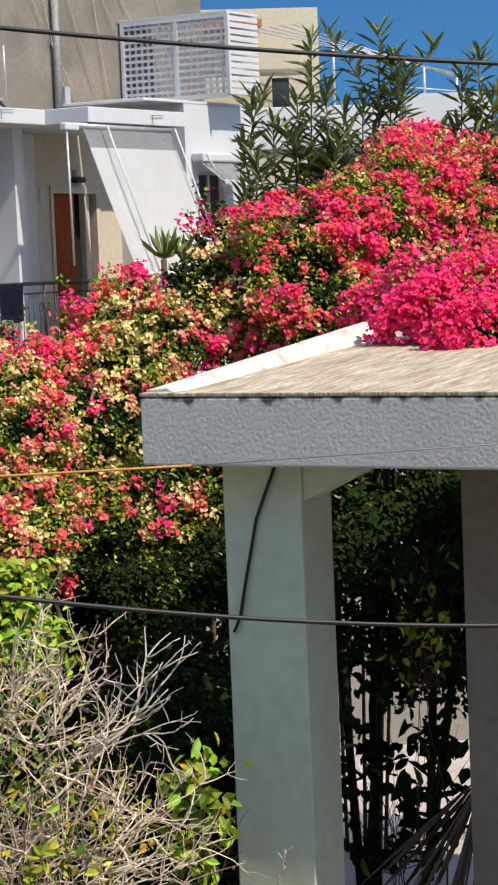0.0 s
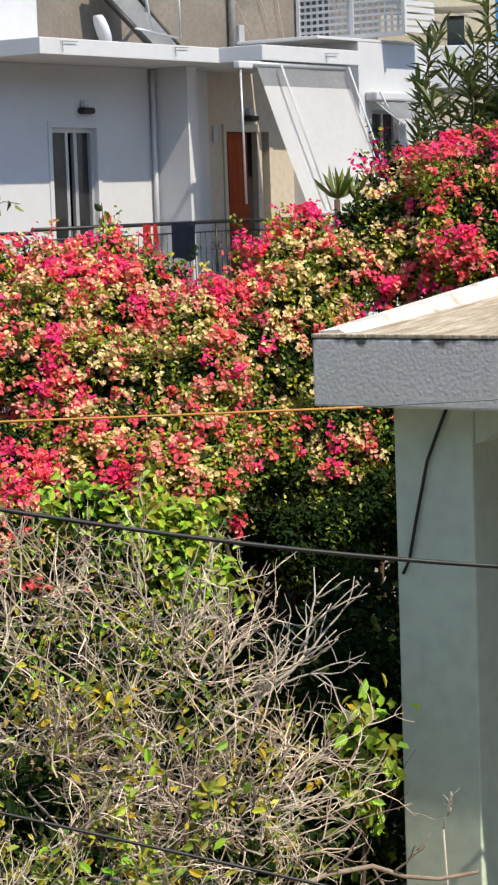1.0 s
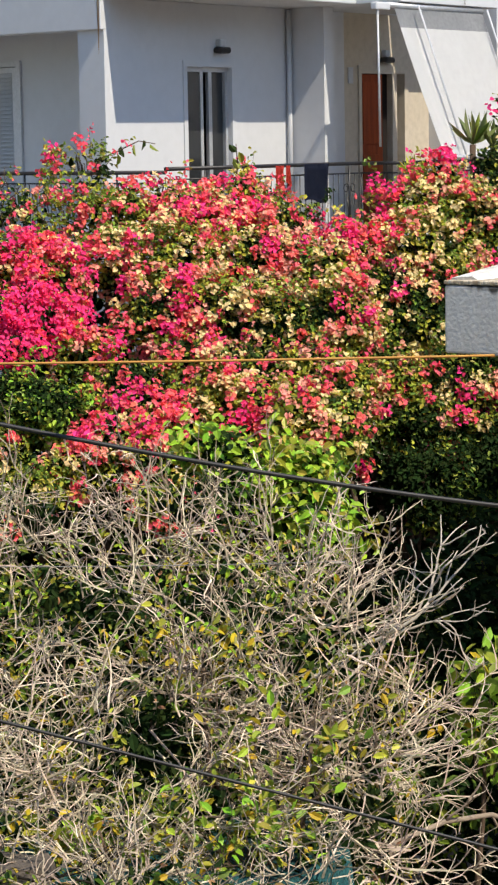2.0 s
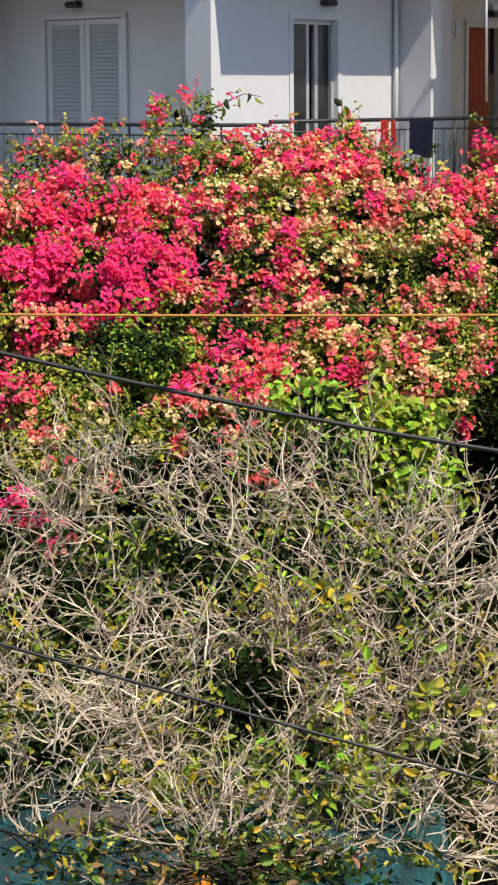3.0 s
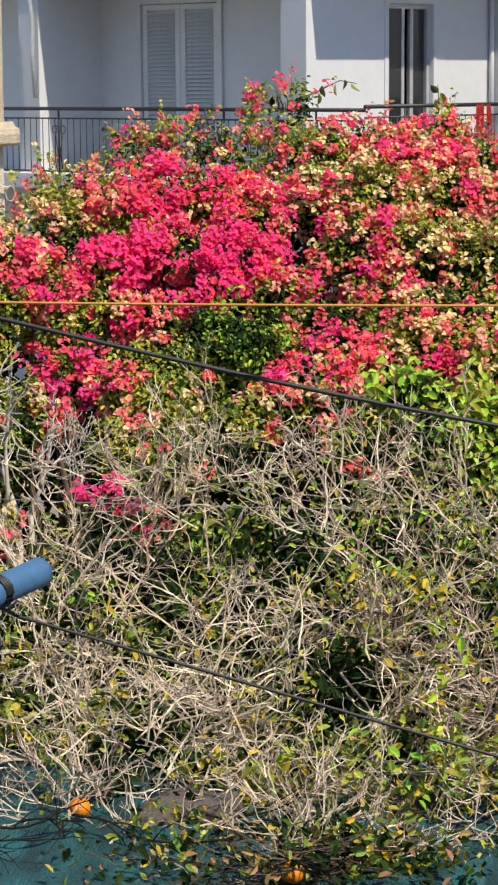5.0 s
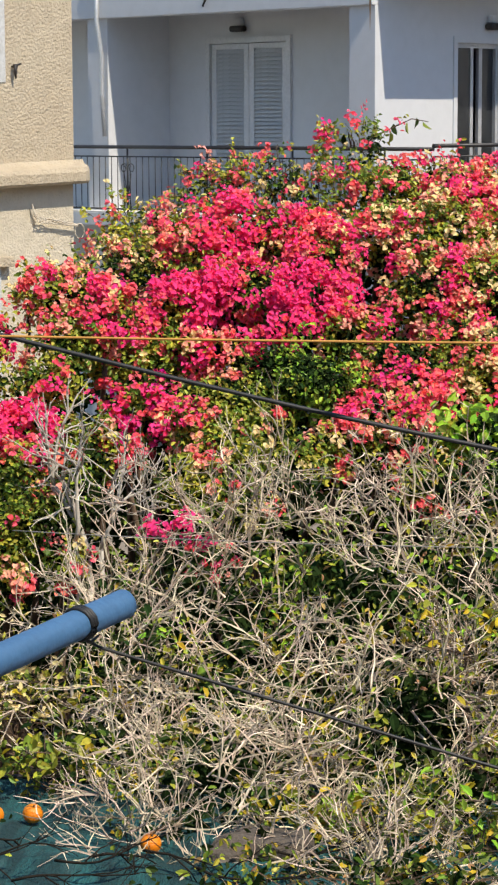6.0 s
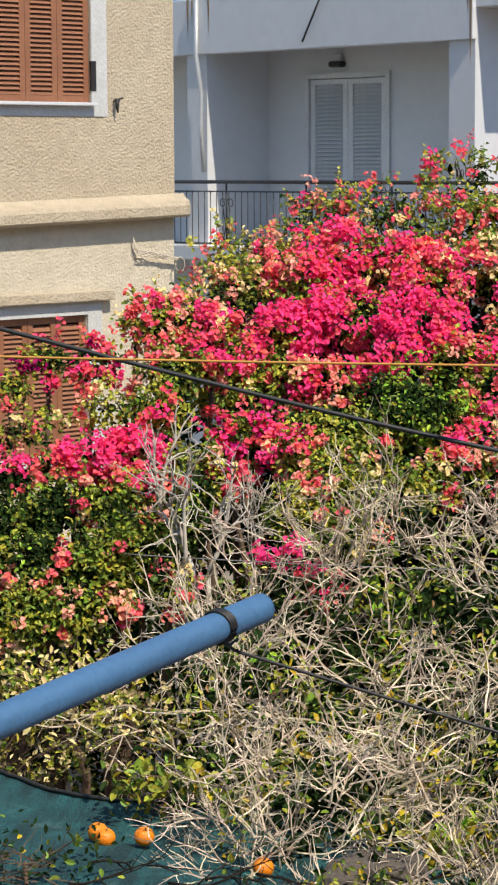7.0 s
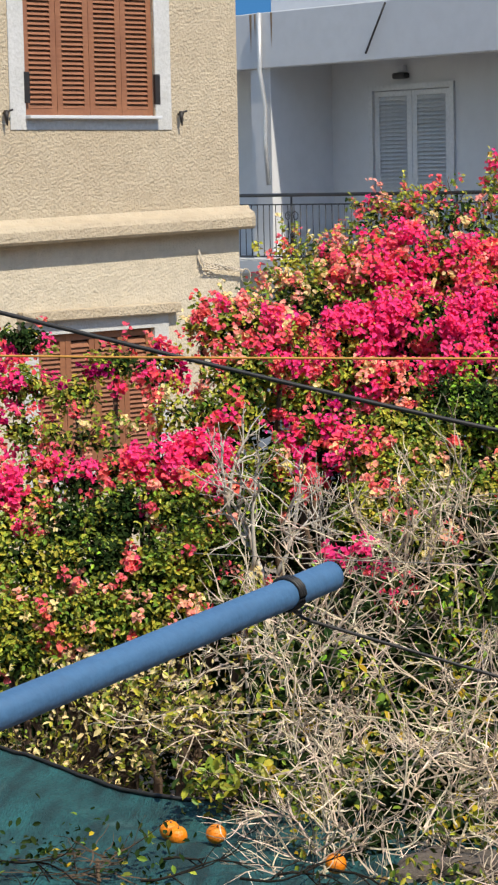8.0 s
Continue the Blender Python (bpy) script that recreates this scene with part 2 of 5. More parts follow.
def blades(name, centre, way, length, width, mats, index, parent, label="", fold=0.25, droop=0.15, face=None):
    """Leaves or bracts: each a blade folded along its middle, pointed at both ends. way: its long direction; face: the side that it turns outward."""
    n = len(centre)
    side = unit(np.cross(way, rng.normal(size=(n, 3)) if face is None else face + rng.normal(size=(n, 3)) * 0.25))
    up = np.cross(side, way)
    L, W_ = length[:, None], width[:, None]
    base = centre - way * L * 0.5
    tip = centre + way * L * 0.5 - up * L * droop
    rim = up * W_ * fold
    l0, r0 = (centre - way * L * 0.22 + sg * side * W_ * 0.42 + rim for sg in (1, -1))
    l1, r1 = (centre + way * L * 0.16 + sg * side * W_ * 0.46 + rim - up * L * droop * 0.4 for sg in (1, -1))
    v = np.stack([base, l0, l1, tip, r1, r0], 1).reshape(-1, 3)
    k = np.arange(n)[:, None] * 6
    f = np.concatenate([k + np.array([[0, 3, 2, 1]]), k + np.array([[0, 5, 4, 3]])], 1).reshape(-1, 4)
    return mesh_object(name, v.tolist(), f.tolist(), mats, np.repeat(index, 2).tolist(), parent, label=label)


def twigs(name, starts, ways, length, radius, mat, parent, steps=6, wander=0.35, lift=0.0, label=""):
    """Many thin three-sided wandering twigs in one mesh."""
    n = len(starts)
    pts = [starts]
    d = unit(ways)
    for s in range(steps):
        d = unit(d + rng.normal(size=(n, 3)) * wander + np.array([0, 0, lift]))
        pts.append(pts[-1] + d * (length / steps)[:, None])
    pts = np.stack(pts, 1)
    a = unit(np.cross(ways, rng.normal(size=(n, 3))))
    b = unit(np.cross(ways, a))
    ang = np.arange(3) * math.tau / 3
    ring = a[:, None, :] * np.cos(ang)[None, :, None] + b[:, None, :] * np.sin(ang)[None, :, None]
    taper = np.linspace(1, 0.35, steps + 1)
    v = pts[:, :, None, :] + ring[:, None] * (radius[:, None] * taper)[:, :, None, None]
    base = np.arange(n)[:, None, None] * (steps + 1) * 3
    f = []
    for s in range(steps):
        for k in range(3):
            k2 = (k + 1) % 3
            f.append([s * 3 + k, s * 3 + k2, (s + 1) * 3 + k2, (s + 1) * 3 + k])
    f = (np.array(f)[None] + base).reshape(-1, 4)
    return mesh_object(name, v.reshape(-1, 3).tolist(), f.tolist(), [mat], None, parent, label=label), pts


KINDS = [LEAF, DARKLEAF, LIME, LEMONLEAF, MAGENTA, HOT, RED, CORAL, PALE, DEEP]
# a high dark share puts a lobe's shade into its leaf colour
#            leaf dark lime fresh mag  hot  red  coral pale deep
MIX = {
    "red":        (13, 3, 15, 0, 18, 7, 27, 14, 9, 0),
    "redgreen":   (34, 8, 20, 0, 11, 3, 18, 8, 5, 0),
    "magenta":    (9, 3, 10, 0, 34, 22, 22, 10, 3, 0),
    "hot":        (3, 2, 2, 0, 18, 74, 2, 0, 0, 0),
    "cream":      (22, 6, 26, 0, 2, 1, 8, 10, 34, 0),
    "creamred":   (22, 6, 22, 0, 6, 2, 16, 12, 22, 0),
    "coralcream": (12, 3, 18, 0, 7, 2, 20, 22, 28, 0),
    "coralgreen": (30, 8, 24, 0, 4, 1, 14, 16, 9, 0),
    "pinkred":    (14, 4, 9, 0, 28, 14, 24, 8, 5, 0),
    "green":      (48, 12, 10, 26, 2, 0, 2, 0, 1, 0),
    "fresh":      (8, 3, 30, 59, 0, 0, 0, 0, 0, 0),
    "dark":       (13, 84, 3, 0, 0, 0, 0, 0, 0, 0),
    "darkred":    (34, 32, 14, 0, 2, 0, 8, 4, 6, 2),
    "lime":       (36, 12, 42, 0, 0, 0, 2, 4, 4, 0),
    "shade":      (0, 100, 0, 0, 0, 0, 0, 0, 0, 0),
    "deep":       (12, 8, 5, 0, 36, 14, 6, 0, 0, 20),
    "creamgreen": (26, 6, 32, 0, 2, 0, 7, 6, 24, 0),
    "limered":    (30, 10, 40, 0, 1, 0, 8, 8, 3, 0),
    "pinkgreen":  (20, 5, 14, 0, 24, 10, 18, 6, 3, 0),
    "shadyleaf":  (30, 46, 13, 4, 1, 0, 5, 3, 0, 0),
    "dimred":     (24, 16, 10, 0, 22, 8, 14, 3, 2, 6),
    "leafy":      (44, 12, 8, 36, 0, 0, 1, 0, 0, 0),
    "wisp":       (24, 4, 20, 0, 22, 6, 20, 8, 4, 0),
    "coralwisp":  (24, 4, 26, 0, 8, 1, 16, 24, 10, 0),
}
# how thickly a lobe is set with sprays, where it is thinner than usual
THIN = {"wisp": 0.30, "coralwisp": 0.42}


SUNWARD = np.array([0.42, -0.45, 0.79])


def shrub(name, lobes, label, category, size=0.036, density=1180, spray=8, leaf_label="", blossom=True, wood=BARK, inner=130, shoots=11, trunks=0.45):
    """A rambling shrub: lobes (x, y, z, rx, ry, rz, mix) of sprays of leaves and bracts round a few branching stems."""
    x0 = sum(l[0] for l in lobes) / len(lobes)
    y0 = sum(l[1] for l in lobes) / len(lobes)
    root = empty(name, pose(x0, y0, 0), label, category)
    off = np.array([x0, y0, 0])
    C_, W_, L_, S_, I_, F_ = [], [], [], [], [], []
    stems, sways, slen, srad = [], [], [], []
    trunk = bmesh.new()
    for x, y, z, rx, ry, rz, mix in lobes:
        c = np.array([x, y, z]) - off
        r = np.array([rx, ry, rz])
        area = 4 * math.pi * ((rx * ry) ** 1.6 / 3 + (rx * rz) ** 1.6 / 3 + (ry * rz) ** 1.6 / 3) ** (1 / 1.6)
        full = THIN.get(mix, 1.0)
        n = int(area * density * full / spray * 3.2)
        d = unit(rng.normal(size=(n, 3)))
        d[:, 1] = np.where(rng.random(n) < 0.7, -np.abs(d[:, 1]), d[:, 1])
        bumps = np.array([noise.noise(Vector((q * r + c) * 2.2 + 5.0)) + 0.6 * noise.noise(Vector((q * r + c) * 5.0 + 5.0)) for q in d])
        rad = (1 + (0.65 if mix == "hot" else 0.4) * bumps) * rng.choice([1.0, 0.95, 0.88, 0.7], size=n, p=[0.5, 0.3, 0.12, 0.08])
        rad = np.where(bumps < -0.22, rad * 0.86, rad)
        p = c + d * r * rad[:, None]
        weights = np.array(MIX[mix], float)
        # mixes for shady spots fall back on the shade-dark leaf
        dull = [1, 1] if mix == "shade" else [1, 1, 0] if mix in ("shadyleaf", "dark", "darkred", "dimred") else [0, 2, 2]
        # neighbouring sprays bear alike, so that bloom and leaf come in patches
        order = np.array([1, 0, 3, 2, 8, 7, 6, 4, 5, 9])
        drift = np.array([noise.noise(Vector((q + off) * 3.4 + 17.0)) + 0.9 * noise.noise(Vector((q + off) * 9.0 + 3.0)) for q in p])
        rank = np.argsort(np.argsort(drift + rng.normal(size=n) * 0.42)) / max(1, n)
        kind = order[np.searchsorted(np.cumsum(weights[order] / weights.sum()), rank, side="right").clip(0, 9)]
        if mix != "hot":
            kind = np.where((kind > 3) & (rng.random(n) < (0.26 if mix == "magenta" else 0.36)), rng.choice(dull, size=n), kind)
        # bloom comes in patches, hollows stay green, the deepest darkened to stand for shade
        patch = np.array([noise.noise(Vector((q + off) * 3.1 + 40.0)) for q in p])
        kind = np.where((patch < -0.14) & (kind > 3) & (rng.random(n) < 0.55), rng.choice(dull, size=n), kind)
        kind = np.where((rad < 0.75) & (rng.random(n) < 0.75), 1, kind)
        m = rng.integers(spray - 4, spray + 5, size=n) + np.where(kind == 5, 14, np.where(kind > 3, 2, 0))
        rep = np.repeat(np.arange(n), m)
        k = kind[rep]
        bloom = k > 3
        # bracts crowd into round heads, leaves spread loosely
        puff = unit(rng.normal(size=(len(rep), 3)))
        reach = np.where(k == 5, 0.062, np.where(bloom, 0.036, 0.085)) * (size / 0.036) * rng.uniform(0.35, 1.15, len(rep)) ** np.where(bloom, 0.6, 0.9)
        pos = p[rep] + (unit(d[rep] + SUNWARD * 0.5) * np.where(bloom, 0.075, 0.0)[:, None]) + puff * reach[:, None]
        out = unit(d[rep] / r + 0.0)
        face = unit(out * 0.4 + puff * np.where(bloom, 0.45, 0.1)[:, None] + SUNWARD * 0.8 + rng.normal(size=(len(rep), 3)) * 0.4)
        way = unit(np.cross(face, rng.normal(size=(len(rep), 3))) + out * 0.25)
        ln = size * rng.uniform(0.7, 1.25, len(rep)) * np.where(bloom, 0.95, 1.0)
        C_.append(pos), W_.append(way), L_.append(ln), S_.append(ln * np.where(bloom, 0.85, 0.55)), I_.append(k), F_.append(face)
        # shade of the inside, put into the colour of extra dark leaves
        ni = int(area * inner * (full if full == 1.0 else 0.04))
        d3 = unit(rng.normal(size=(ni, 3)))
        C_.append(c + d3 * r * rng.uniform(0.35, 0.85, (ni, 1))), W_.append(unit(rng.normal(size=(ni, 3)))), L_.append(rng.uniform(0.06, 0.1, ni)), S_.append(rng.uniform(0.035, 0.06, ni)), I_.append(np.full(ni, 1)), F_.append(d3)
        nb = int(10 + 16 * rx * rz)
        db = unit(rng.normal(size=(nb, 3)))
        stems.append(c + db * r * 0.25), sways.append(unit(db + np.array([0, 0, 0.4]))), slen.append(np.full(nb, float(np.mean(r))) * rng.uniform(0.7, 1.2, nb)), srad.append(rng.uniform(0.004, 0.009, nb))
        # loose shoots that stand out of the outline
        ns = int(shoots * (rx + rz) * (1 if full == 1.0 else 3))
        ds = unit(rng.normal(size=(ns, 3)) * np.array([1, 0.7, 0.6]) + np.array([0, -0.2, 0.75])) if ns else np.zeros((0, 3))
        if ns:
            so, spts = twigs("shoot", c + ds * r * 0.9, unit(ds + np.array([0, 0, 0.3])), rng.uniform(0.08, 0.27, ns), np.full(ns, 0.0028), wood, root, 6, 0.25, -0.04)
            tagged(so, kind="stuff")
            q = spts[:, 2:].reshape(-1, 3)
            ks = np.repeat(rng.choice(10, size=ns, p=weights / weights.sum()), spts.shape[1] - 2)
            ks = np.where(rng.random(len(ks)) < 0.35, rng.choice([0, 2], size=len(ks)), ks)
            q, ks = np.repeat(q, 3, 0), np.repeat(ks, 3)
            q = q + rng.normal(size=q.shape) * 0.02
            fs = unit(SUNWARD + rng.normal(size=q.shape) * 0.7)
            C_.append(q), W_.append(unit(np.cross(fs, rng.normal(size=q.shape)))), L_.append(size * rng.uniform(0.7, 1.2, len(q))), S_.append(size * rng.uniform(0.45, 0.85, len(q))), I_.append(ks), F_.append(fs)
        if rng.random() > trunks:
            continue
        foot = Vector((c[0] * 0.45 + rng.normal() * 0.1, c[1] * 0.5 + 0.3, 0.0))
        top = Vector(c)
        tube([foot, foot.lerp(top, 0.35) + Vector((rng.normal() * 0.12, 0, 0.1)), foot.lerp(top, 0.7), top], 0.035, 7, 0.014, trunk)
    C_, W_, L_, S_, I_, F_ = (np.concatenate(q) for q in (C_, W_, L_, S_, I_, F_))
    if trunk.verts:
        part("trunk", trunk, wood, root)
    tagged(twigs("branchwork", np.concatenate(stems), np.concatenate(sways), np.concatenate(slen), np.concatenate(srad), wood, root)[0], kind="stuff")
    leaf = I_ <= 3
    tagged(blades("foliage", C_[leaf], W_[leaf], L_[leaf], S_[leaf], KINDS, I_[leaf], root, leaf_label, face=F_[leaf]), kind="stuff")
    if blossom:
        f = ~leaf
        tagged(blades("blossoms", C_[f], W_[f], L_[f], S_[f], KINDS, I_[f], root, "papery bougainvillea bracts in sprays", 0.3, 0.1, F_[f]), kind="stuff")
    return root

# ---- ground ----
bm = bmesh.new()
bmesh.ops.create_grid(bm, x_segments=60, y_segments=60, size=1)
for vtx in bm.verts:
    far = 1 if max(abs(vtx.co.x), abs(vtx.co.y)) > 0.9 else 0
    vtx.co.x = vtx.co.x * (400 if far else 40)
    vtx.co.y = vtx.co.y * (400 if far else 40) + 15
    vtx.co.z = 0.04 * noise.noise(vtx.co * 0.8) - 0.02
tagged(part("ground", bm, SOIL), "bare dry soil of the garden", "ground", kind="structure")

tagged(part("pavement", boxes((1.9, 6.5, 14.6, 19.5, -0.05, 0.06)), PAVING), "pale sunlit concrete paving behind the hedge", "pavement", kind="structure")

# ---- the house on whose balcony the camera stands ----
tagged(part("wall_south", boxes((-14, 20.3, -2.9, -2.6, 0, 11.0)), WHITE), "plain rendered wall of the house behind", "wall", kind="structure")
# unseen wall, added as cable anchor and to bounce sun onto shaded fronts
tagged(part("wall_west", boxes((-14.3, -14.0, -2.6, 17.0, 0, 10.0)), DIM), "plain added wall out of view, holding the cable and bouncing sunlight", "wall", kind="structure")
# unseen wall, added to dim the skylight under the lit front's balcony
tagged(part("wall_east", boxes((20.0, 20.3, -2.6, 60, 0, 10.0)), DIM), "plain added wall out of view that blocks the low sky", "wall", kind="structure")

# ---- sky behind the roofs ----
SKYBACK = bpy.data.materials.new("deep_blue_sky")
SKYBACK.use_nodes = True
sn, sl = SKYBACK.node_tree.nodes, SKYBACK.node_tree.links
sn.remove(sn["Principled BSDF"])
em = sn.new("ShaderNodeEmission")
tc = sn.new("ShaderNodeTexCoord")
sx = sn.new("ShaderNodeSeparateXYZ")
cr = sn.new("ShaderNodeMapRange")
cr.inputs["From Min"].default_value, cr.inputs["From Max"].default_value = 0, 90
mx = sn.new("ShaderNodeMix")
mx.data_type = "RGBA"
mx.inputs["A"].default_value, mx.inputs["B"].default_value = (0.055, 0.20, 0.42, 1), (0.010, 0.075, 0.26, 1)
sl.new(tc.outputs["Object"], sx.inputs[0])
sl.new(sx.outputs["Z"], cr.inputs["Value"])
sl.new(cr.outputs[0], mx.inputs["Factor"])
sl.new(mx.outputs["Result"], em.inputs["Color"])
sl.new(em.outputs[0], sn["Material Output"].inputs["Surface"])
bm = bmesh.new()
arc = [(390 * math.sin(radians(a)), 390 * math.cos(radians(a))) for a in range(-50, 51, 5)]
lowr = [bm.verts.new((x, y, -1)) for x, y in arc]
topr = [bm.verts.new((x, y, 120)) for x, y in arc]
for i in range(len(arc) - 1):
    bm.faces.new((lowr[i], lowr[i + 1], topr[i + 1], topr[i]))
tagged(part("backdrop", bm, SKYBACK), "clear deep blue sky", "sky", kind="structure")

# ---- white house: local x runs along its lit front, local y along its shaded front, corner at the origin ----
HOUSE = pose(-1.541, 28.6, 0, 0, 0, 52)


def pierced(x0, x1, y0, y1, z0, z1, holes):
    """A wall slab along x with rectangular holes (hx0, hx1, hz0, hz1), left to right."""
    dims, at = [], x0
    for a, b, c, d in holes:
        dims.append((at, a, y0, y1, z0, z1))
        if c > z0:
            dims.append((a, b, y0, y1, z0, c))
        if d < z1:
            dims.append((a, b, y0, y1, d, z1))
        at = b
    dims.append((at, x1, y0, y1, z0, z1))
    bm = boxes(*dims)
    bmesh.ops.remove_doubles(bm, verts=bm.verts[:], dist=0.0005)
    return bm


def swap(bm):
    """Turns a wall that runs along x into one that runs along y."""
    for q in bm.verts:
        q.co.x, q.co.y = q.co.y, q.co.x
    bmesh.ops.reverse_faces(bm, faces=bm.faces[:])
    return bm


def slatted(x0, x1, y, z0, z1, mat, parent, pitch=0.045, depth=0.03, stile=0.06, along_y=False, name="shutter_leaf"):
    """One louvred leaf with stiles, rails and slats, facing local -y (or -x)."""
    frame_bm = boxes((x0, x0 + stile, y, y + depth, z0, z1), (x1 - stile, x1, y, y + depth, z0, z1),
                     (x0 + stile, x1 - stile, y, y + depth, z0, z0 + 0.09), (x0 + stile, x1 - stile, y, y + depth, z1 - 0.07, z1))
    if along_y:
        frame_bm = swap(frame_bm)
    leaf = part(name, frame_bm, mat, parent)
    z = z0 + 0.10
    w = x1 - x0 - 2 * stile
    bm2 = boxes((-w / 2, w / 2, -0.003, 0.003, -pitch * 0.74, pitch * 0.74))
    bmesh.ops.rotate(bm2, verts=bm2.verts[:], cent=(0, 0, 0), matrix=Matrix.Rotation(radians(-38), 3, "X"))
    if along_y:
        bm2 = swap(bm2)
    me = None
    while z < z1 - 0.09:
        if me is None:
            ob = part("slat", bm2, mat, leaf)
            me = ob.data
        else:
            ob = new("slat", me)
            ob.parent = leaf
        cx = (x0 + x1) / 2
        ob.location = (y + depth * 0.55, cx, z) if along_y else (cx, y + depth * 0.55, z)
        z += pitch
    return leaf


house = empty("white_house", HOUSE, "white rendered two-storey house with wraparound balconies", "house")
# lit front with the sliding door
part("wall", pierced(0, 5.2, 0, 0.25, 0, 6.32, [(1.62, 2.56, 3.28, 5.5)]), WHITE, house)
part("wing_wall", boxes((3.87, 4.1, -0.6, -0.003, 3.25, 6.32)), WHITE, house)
part("wall", pierced(5.2, 7.4, 0.0, 0.25, 0, 6.32, [(5.58, 6.75, 3.28, 5.52)]), BEIGE, house, "beige wall behind the entrance")
part("wall", pierced(7.4, 9.6, -1.2, 0.25, 0, 6.75, [(7.75, 8.5, 4.6, 5.75)]), WHITE, house, "sunlit white end wall")
# shaded front: corner pillar, recess and beam
part("pillar", boxes((0, 0.25, 0.25, 0.43, 0, 6.0)), WHITE, house)
part("pillar", boxes((0, 0.25, 4.95, 5.36, 0, 6.0)), WHITE, house)
part("wall", swap(pierced(0.43, 9.0, 1.2, 1.4, 0, 6.3, [(2.62, 4.1, 3.28, 5.58)])), WHITE, house, "grey-white wall of the recessed balcony")
part("return_wall", boxes((0.25, 1.2, 4.95, 5.15, 0, 6.0)), WHITE, house)
part("return_wall", boxes((0.25, 1.2, 0.25, 0.43, 0, 6.0)), WHITE, house)
part("return_wall", boxes((1.4, 9.6, 8.8, 9.0, 0, 6.5), (9.4, 9.6, 0.25, 8.8, 0, 6.75)), WHITE, house)
part("parapet", boxes((-0.06, 0.14, -0.003, 8.0, 5.93, 6.70), bevel=0.012), WHITE, house, "grey-white parapet with rust runs")
for b0, w0, z0 in ((0.03, 0.06, 5.6), (5.27, 0.05, 6.15), (5.18, 0.03, 6.3), (4.84, 0.04, 6.2), (0.08, 0.06, 6.25), (0.2, 0.03, 6.4), (0.42, 0.03, 6.45)):
    bm = bmesh.new()
    pts_ = [bm.verts.new((-0.063, b0 + k_ * w0, z_)) for k_, z_ in ((-0.5, 6.69), (0.5, 6.69), (0.35, 6.5), (0.12, z0 + 0.1), (0.0, z0), (-0.15, z0 + 0.15), (-0.4, 6.52))]
    bm.faces.new(pts_)
    bmesh.ops.solidify(bm, geom=bm.faces[:], thickness=0.002)
    part("rust_run", bm, PARAPET, house, "brown rust run below a metal post")
part("recess_ceiling", boxes((0.14, 1.2, 0.43, 8.0, 6.1, 6.3)), WHITE, house)
# balconies
part("balcony_floor", boxes((-0.42, 1.2, -1.3, 8.0, 3.08, 3.25), (1.2, 3.8, -1.3, 0, 3.08, 3.25), (3.8, 7.4, -2.0, 0, 3.08, 3.25)), WHITE, house)
part("balcony_tiles", boxes((-0.3, 3.8, -1.22, -0.003, 3.254, 3.262), (3.803, 7.4, -1.9, -0.003, 3.254, 3.262)), TILE, house, "brown tiled balcony floor")
part("balcony_tiles", boxes((-0.3, 1.19, 0.44, 7.9, 3.254, 3.262)), PALE_TILE, house, "pale tiled balcony floor")
part("balcony_soffit", boxes((0.0, 3.8, -1.2, 0.25, 6.325, 6.53), bevel=0.01), WHITE, house, "white slab edge of the upper balcony")
part("balcony_soffit", boxes((3.803, 6.3, -1.9, 0.25, 6.323, 6.532), bevel=0.01), WHITE, house, "white slab edge of the upper balcony")
part("coping", boxes((6.303, 9.6, -1.198, 0.25, 6.755, 6.80), bevel=0.008), WHITE, house)
# upper storey of unpainted render
part("upper_wall", boxes((1.5, 10.6, 0.35, 0.6, 6.5, 10.5)), RAW, house, "unpainted grey-brown upper wall")
part("upper_wall", boxes((1.5, 1.75, 0.6, 6.54, 6.5, 9.0)), WHITE, house, "white upper wall over the parapet")
part("upper_floor", boxes((0.14, 9.5, 0.25, 9.0, 6.32, 6.5)), WHITE, house)

# sliding door
def sliding_door(x0, x1, y, z0, z1):
    d = part("sliding_door", boxes((x0, x0 + 0.05, y, y + 0.09, z0, z1), (x1 - 0.05, x1, y, y + 0.09, z0, z1), (x0 + 0.05, x1 - 0.05, y, y + 0.09, z1 - 0.06, z1),
                                   (x0 + 0.37, x0 + 0.43, y + 0.01, y + 0.05, z0, z1 - 0.06), (x0 + 0.57, x0 + 0.64, y + 0.03, y + 0.08, z0, z1 - 0.06)), ALU, house, "half-open white sliding door")
    part("pane", boxes((x0 + 0.05, x0 + 0.37, y + 0.02, y + 0.03, z0, z1 - 0.06)), GLASSY, d)
    part("pane", boxes((x0 + 0.64, x1 - 0.05, y + 0.05, y + 0.06, z0, z1 - 0.06)), GLASSY, d)
    # black sheet stands for the unlit room behind the door
    part("room_shade_sheet", boxes((x0 + 0.05, x1 - 0.05, y + 0.35, y + 0.4, z0, z1)), DARK, d)
    return d


sliding_door(1.62, 2.56, 0.06, 3.28, 5.5)
part("door_frame", boxes((1.54, 1.617, -0.02, 0.03, 3.25, 5.58), (2.563, 2.64, -0.02, 0.03, 3.25, 5.58), (1.617, 2.563, -0.02, 0.03, 5.503, 5.58)), WHITE, house)
door = part("front_door", boxes((5.61, 6.21, 0.03, 0.08, 3.28, 5.46), bevel=0.006), DOORWOOD, house, "varnished red-brown wooden door")
part("door_panel", boxes((5.69, 6.13, 0.015, 0.027, 3.5, 4.3), (5.69, 6.13, 0.015, 0.027, 4.45, 5.35), bevel=0.005), DOORWOOD, door)
